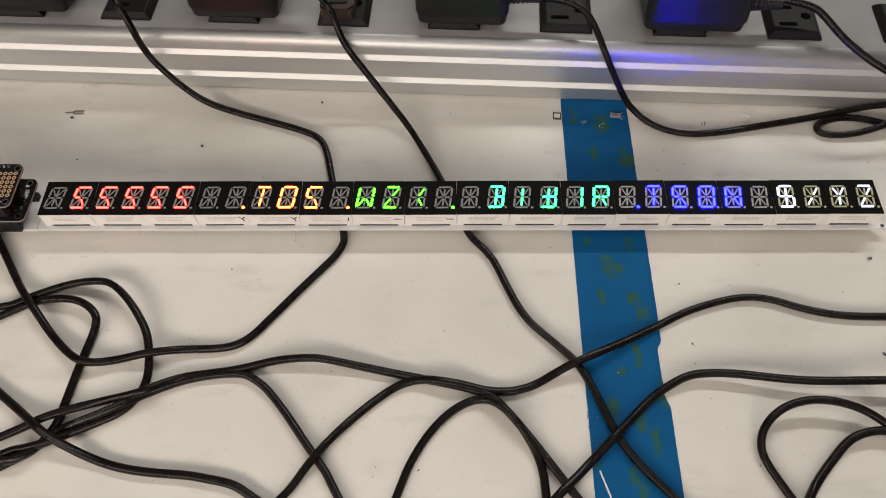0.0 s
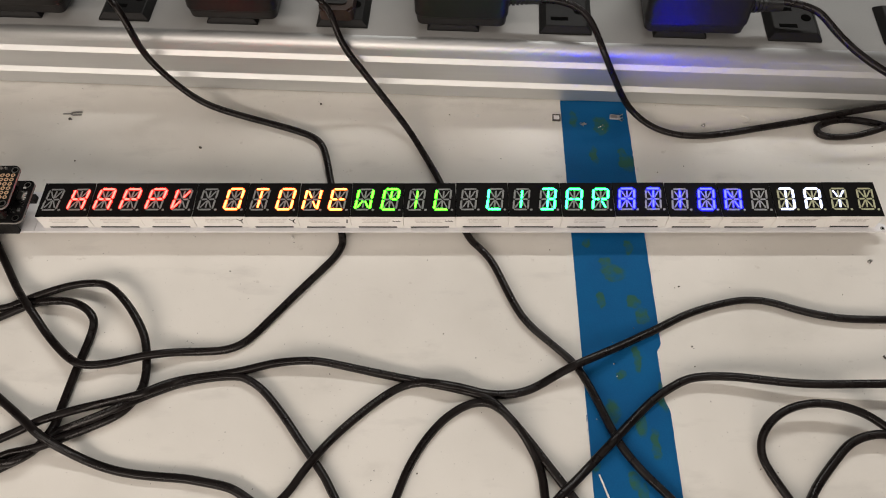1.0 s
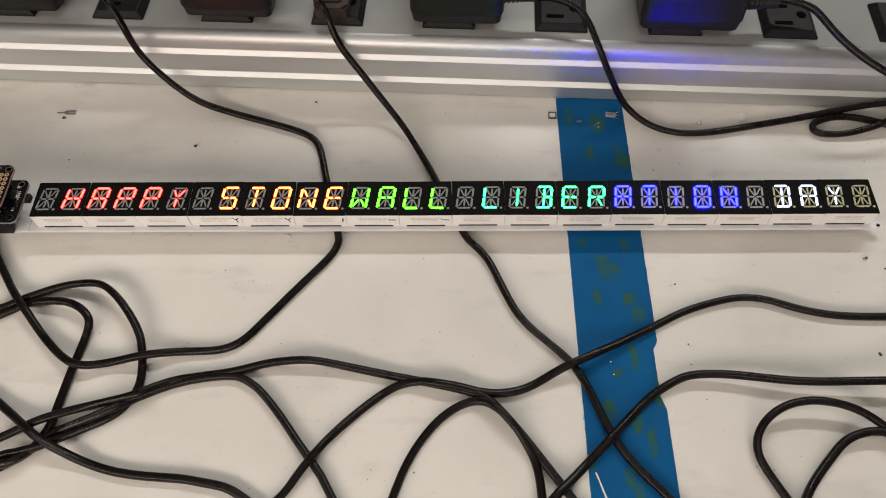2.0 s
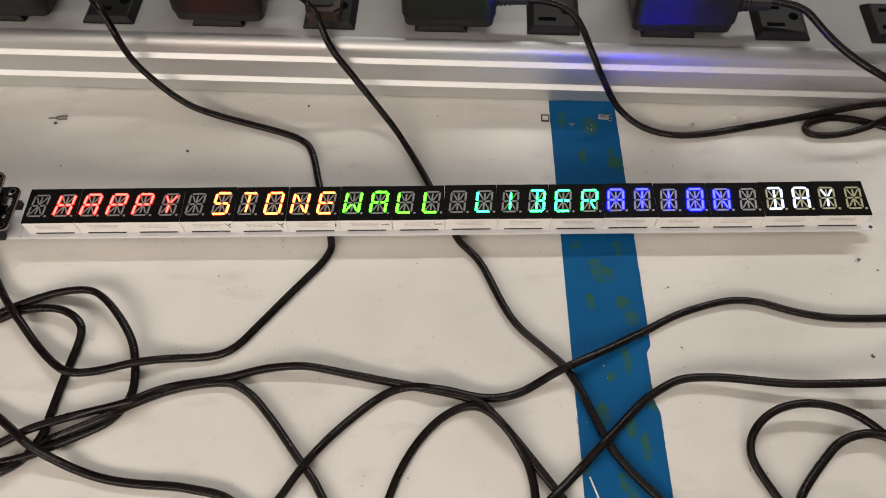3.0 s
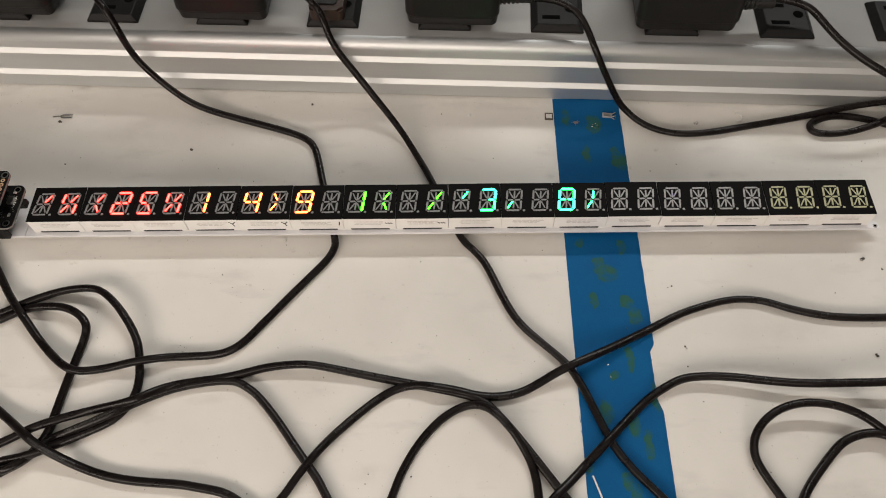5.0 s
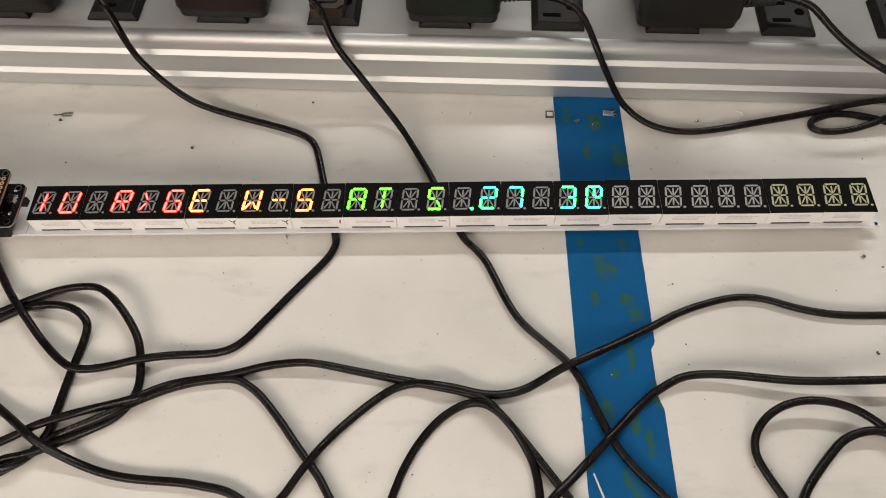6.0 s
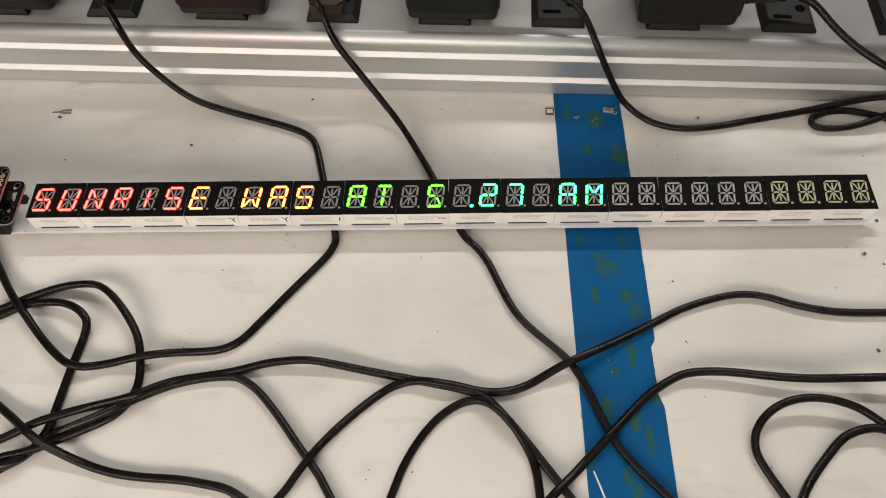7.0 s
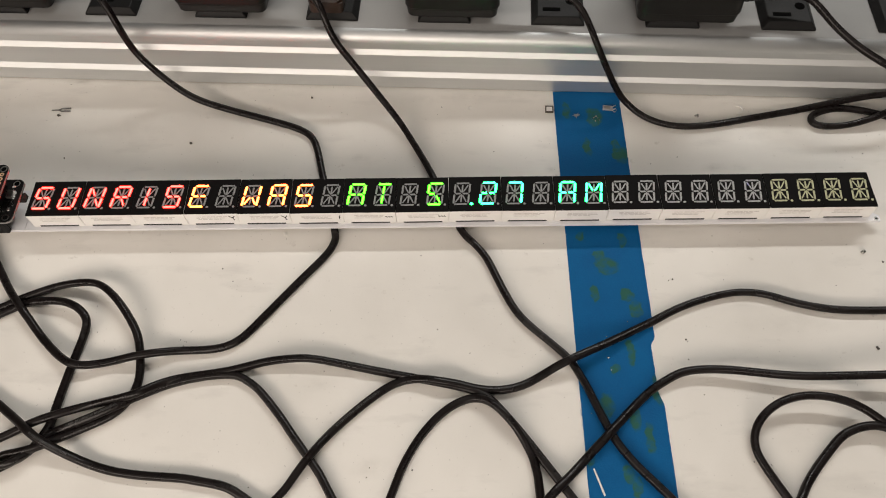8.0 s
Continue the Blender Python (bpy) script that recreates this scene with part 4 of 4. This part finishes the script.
def scraps():
    # a tiny square frame part beside the tape
    bm = bmesh.new()
    for a in ((-0.0022, 0.0022, -0.0022, -0.0016), (-0.0022, 0.0022, 0.0016, 0.0022), (-0.0022, -0.0016, -0.0016, 0.0016), (0.0016, 0.0022, -0.0016, 0.0016)):
        box(bm, *a, 0.0, 0.0009)
    chip = thing("chip_carrier", pose(0.0550, 0.0650, 0.0001, 0, 0, -3), "tiny square electronic part with a dark rim", "component")
    part("rim", bm, M_SPECK, chip)
    part("centre", box(bmesh.new(), -0.0016, 0.0016, -0.0016, 0.0016, 0.0, 0.0006), M_HOUSING, chip, "pale centre")
    clip = thing("metal_clip", pose(0.0868, 0.0652, 0.00022, 0, 0, -8), "small bright metal connector with bent pins on the tape", "component")
    part("shell", box(bmesh.new(), -0.0028, 0.0026, -0.0016, 0.0016, 0.0, 0.0009, 0.0002, 1), M_FOIL, clip)
    part("recess", box(bmesh.new(), -0.0021, 0.0012, -0.0009, 0.0009, 0.0008, 0.00095), M_DULL, clip, "dull grey recess")
    for y, tip in ((0.0011, 0.0022), (-0.0006, -0.0002), (-0.0014, -0.0024)):
        bm = bmesh.new()
        tube(bm, (0.0024, y, 0.0004), (0.0036, tip, 0.0005), 0.00022, n=8)
        tube(bm, (0.0036, tip, 0.0005), (0.0042, tip + 0.0005, 0.0003), 0.00018, n=8)
        part("pin", bm, M_STEEL, clip)
    # a bent wire fork by the strip
    bm = bmesh.new()
    for a, b, r in (((-0.004, 0, 0.0004), (0.0, 0, 0.0004), 0.00034), ((0.0, 0, 0.0004), (0.0015, 0.0010, 0.0004), 0.00040), ((0.0015, 0.0010, 0.0004), (0.0062, 0.0010, 0.0004), 0.00040),
                    ((0.0, 0, 0.0004), (0.0015, -0.0010, 0.0004), 0.00040), ((0.0015, -0.0010, 0.0004), (0.0062, -0.0010, 0.0004), 0.00040)):
        tube(bm, a, b, r, n=8)
    tagged(part("crimp_pin", bm, M_DULL, m=pose(-0.2138, 0.0690, 0.0, 0, 0, 2)), "tiny forked metal crimp pin", "component")
    bm = bmesh.new()
    tri = [(0.0, 0.0), (0.0006, 0.0002), (0.0033, -0.0108), (0.0026, -0.0112)]
    prism(bm, tri, 0.00025, 0.0006)
    tagged(part("plastic_sliver", bm, M_WHITE, m=pose(0.0585, -0.1275, 0, 0, 0, 4)), "thin white plastic sliver on the tape", "scrap")
    bm = bmesh.new()
    rr = random.Random(21)
    rim = []
    for k in range(18):
        a, r = radians(20 * k), (0.0022 if k % 2 else 0.0012) * rr.uniform(0.6, 1.2)
        rim.append(bm.verts.new((r * math.cos(a), r * 0.85 * math.sin(a), 0.00028 + rr.uniform(0, 0.0004))))
    mid = bm.verts.new((0, 0, 0.0006))
    for a, b in zip(rim, rim[1:] + rim[:1]):
        bm.faces.new((a, b, mid))
    bmesh.ops.solidify(bm, geom=list(bm.faces), thickness=0.00008)
    tagged(part("foil_flake", bm, M_FOIL, m=pose(0.0694, 0.0606, 0)), "crumpled scrap of grey foil on the tape", "scrap")
    for x, y, r, mat, nm, lb in ((0.0118, 0.0668, 0.0011, M_WHITE, "plastic_bead", "tiny white plastic bead"), (0.1335, 0.0590, 0.0013, M_SOLDER, "solder_ball", "dull grey solder ball"), (-0.0808, -0.0122, 0.0010, M_WHITE, "plastic_bead", "tiny white plastic bead"),
                                 (0.1982, -0.0262, 0.0012, M_SOLDER, "solder_ball", "dull grey solder ball")):
        bm = bmesh.new()
        rr = random.Random(int(x * 9999))
        for _ in range(2):
            crumb(bm, rr.uniform(-0.4, 0.4) * r, rr.uniform(-0.4, 0.4) * r, r, rr)
        tagged(part(nm, bm, mat, m=pose(x, y, 0.0001)), lb, "scrap")

    # a pale curl of cut plastic
    arc = [Vector((0.0022 * math.cos(radians(a)), 0.0027 * math.sin(radians(a)), 0.0005)) for a in range(-120, 111, 10)]
    tagged(part("plastic_curl", cable_mesh(arc, r=0.00045), M_WHITE, m=pose(0.1570, 0.0632, 0)), "pale curl of cut plastic lying on the bench", "scrap")


SPOTS = [
    (-0.0750, 0.0760, 0.0009), (-0.1370, 0.0450, 0.0009), (-0.2030, 0.0360, 0.0008), (-0.1210, 0.0320, 0.0004), (-0.1010, 0.0240, 0.0005), (-0.2120, 0.0880, 0.0004),
    (-0.1090, -0.0310, 0.0006), (-0.1030, -0.0380, 0.0005), (-0.1230, -0.0680, 0.0004), (-0.1210, -0.0690, 0.0004), (-0.1210, -0.0710, 0.0004), (-0.1200, -0.0690, 0.0003),
    (-0.1620, -0.0640, 0.0004), (-0.1360, -0.0220, 0.0003), (-0.0980, -0.0460, 0.0003), (-0.0140, -0.0250, 0.0006), (0.1050, -0.0400, 0.0008), (0.1030, -0.0400, 0.0004),
    (0.1060, -0.0700, 0.0006), (0.1070, -0.0710, 0.0003), (0.1060, -0.0800, 0.0005), (0.2060, -0.0310, 0.0008), (0.1810, -0.0440, 0.0005), (0.1910, -0.0750, 0.0009),
    (0.1530, -0.0790, 0.0003), (0.1100, -0.0960, 0.0005), (0.1250, -0.1250, 0.0005), (0.1320, -0.1260, 0.0005), (-0.0060, -0.0640, 0.0004), (-0.0160, -0.1270, 0.0008),
    (-0.0340, -0.1260, 0.0004), (-0.0350, -0.1300, 0.0004), (0.0380, -0.0770, 0.0004), (-0.0560, -0.0840, 0.0004), (-0.0800, -0.0150, 0.0004), (0.1190, 0.0320, 0.0004),
    (0.1050, 0.0280, 0.0004), (0.2150, 0.0330, 0.0005), (0.1920, -0.0220, 0.0004), (0.1280, -0.0160, 0.0003), (0.0460, -0.0190, 0.0005), (-0.0030, 0.0680, 0.0006),
    (0.0240, 0.0370, 0.0004), (0.0920, -0.1020, 0.0005), (0.1300, -0.0850, 0.0003), (-0.2130, 0.0650, 0.0009), (-0.2140, 0.0660, 0.0008), (-0.2120, 0.0650, 0.0006),
    (-0.2190, 0.0620, 0.0003),
]
debris()
scraps()


# ---------------------------------------------------------------- what the display shows
GLYPH = {" ": 0, "#": 0x12CE, "$": 0x12ED, "%": 0x0C24, "&": 0x235D, "'": 0x0400, "(": 0x2400, ")": 0x0900, "*": 0x3FC0, ",": 0x0800, "-": 0x00C0, ".": 0x4000, "/": 0x0C00,
         "0": 0x0C3F, "1": 0x0006, "2": 0x00DB, "3": 0x008F, "4": 0x00E6, "5": 0x2069, "6": 0x00FD, "7": 0x0007, "8": 0x00FF, "9": 0x00EF, ";": 0x0A00, "<": 0x2400, "=": 0x00C8,
         ">": 0x0900, "?": 0x1083, "@": 0x02BB, "A": 0x00F7, "B": 0x128F, "C": 0x0039, "D": 0x120F, "E": 0x00F9, "F": 0x0071, "G": 0x00BD, "H": 0x00F6, "I": 0x1200, "J": 0x001E,
         "K": 0x2470, "L": 0x0038, "M": 0x0536, "N": 0x2136, "O": 0x003F, "P": 0x00F3, "R": 0x20F3, "S": 0x00ED, "T": 0x1201, "U": 0x003E, "V": 0x0C30, "W": 0x2836, "X": 0x2D00,
         "Y": 0x1500, "Z": 0x0C09}
SHOWN = [
    (0.0, " 55555 .TO5.WZ<. BI#1R.T5ON $/YZ"),
    (0.1, " 99999 2TO92W#,2 FI'%R2T8ON '2Y "),
    (0.2, " <<<<< 5TO<5W&/5 II*<R5T<ON *5Y "),
    (0.3, " 7???7 8TO?8WX17 KI,*R7TXON -8Y "),
    (0.4, " BABAB ITOAIW;4I LI/-RITAON 0)Y "),
    (0.5, " EAEEE >TOE>W/8> LI31R>TEO  4?Y "),
    (0.6, " HAHII BTOIAW2;A LI64RATHON 7AY "),
    (0.7, " HAKKK DTOKDW5>D LI97RATION IAY "),
    (0.8, " HAOOO HTONEW9BH LI=IRATION =AY "),
    (0.9, " HAPPR KTONEW<EK LI@>RATION AAY "),
    (1.0, " HAPPV OTONEW@IL LIBARATION DAY "),
    (1.1, " HAPPY STONEWALL LIBERATION DAY "),
    (5.0, "'%<25%1 4>9 1< /'3, 8;          "),
    (5.2, "6=A?C9K =CG ?; ;.7E -2          "),
    (5.4, "<CHKE<R AJM 7D 0.</ 0?          "),
    (5.5, "=FKNHAU @MP :G 1.)2 $5          ".replace(":", ";")),
    (5.6, "@INR2DX W1S AJ 2.,5 '8          "),
    (5.7, "AUNR5GA W4S <T 3./8 *6          "),
    (5.8, "CUNR8AC W7S ?T 4.20 ,9          "),
    (5.9, "FUNR;DE W9S AT 5.29 /<          "),
    (6.0, "IU R>GE W-S AT 5.27 3@          "),
    (6.1, "LUNRAJE W@S AT 5.27 6C          "),
    (6.2, "OUNRDME WAS AT 5.27 9F          "),
    (6.3, "RUNRGPE WAS AT 5.27 (I          "),
    (6.4, "SUNRISE WAS AT 5.27 @M          "),
    (6.5, "SUNRISE WAS AT 5.27 AM          "),
]


def motions():
    """Each bar turns over about its own length: lit side up while its character needs it."""
    over = pose(0, 0, 0, 179.8)
    half = pose(0, 0, 0, 89.9)
    step = 1 / FPS
    for (digit, k), ob in SEGMENT.items():
        states = [(t, bool(GLYPH[text[digit]] >> k & 1)) for t, text in SHOWN]
        rest = REST[digit, k]
        lit = states[0][1]
        flips = []
        for t, s in states[1:]:
            if s != lit:
                flips.append((t, s))
                lit = s
        lit = states[0][1]
        if not flips:
            ob.matrix_basis = rest @ (over if lit else Matrix())
            continue
        rows = [(0.0, rest @ (over if lit else Matrix()))]
        for t, s in flips:
            before, after = (Matrix(), over) if s else (over, Matrix())
            if t - 2 * step > rows[-1][0] + 0.001:
                rows.append((t - 2 * step, rest @ before))
            rows += [(t - step, rest @ half), (t, rest @ after)]
        rows.append((8.0, rows[-1][1]))
        walk(ob, rows)


motions()
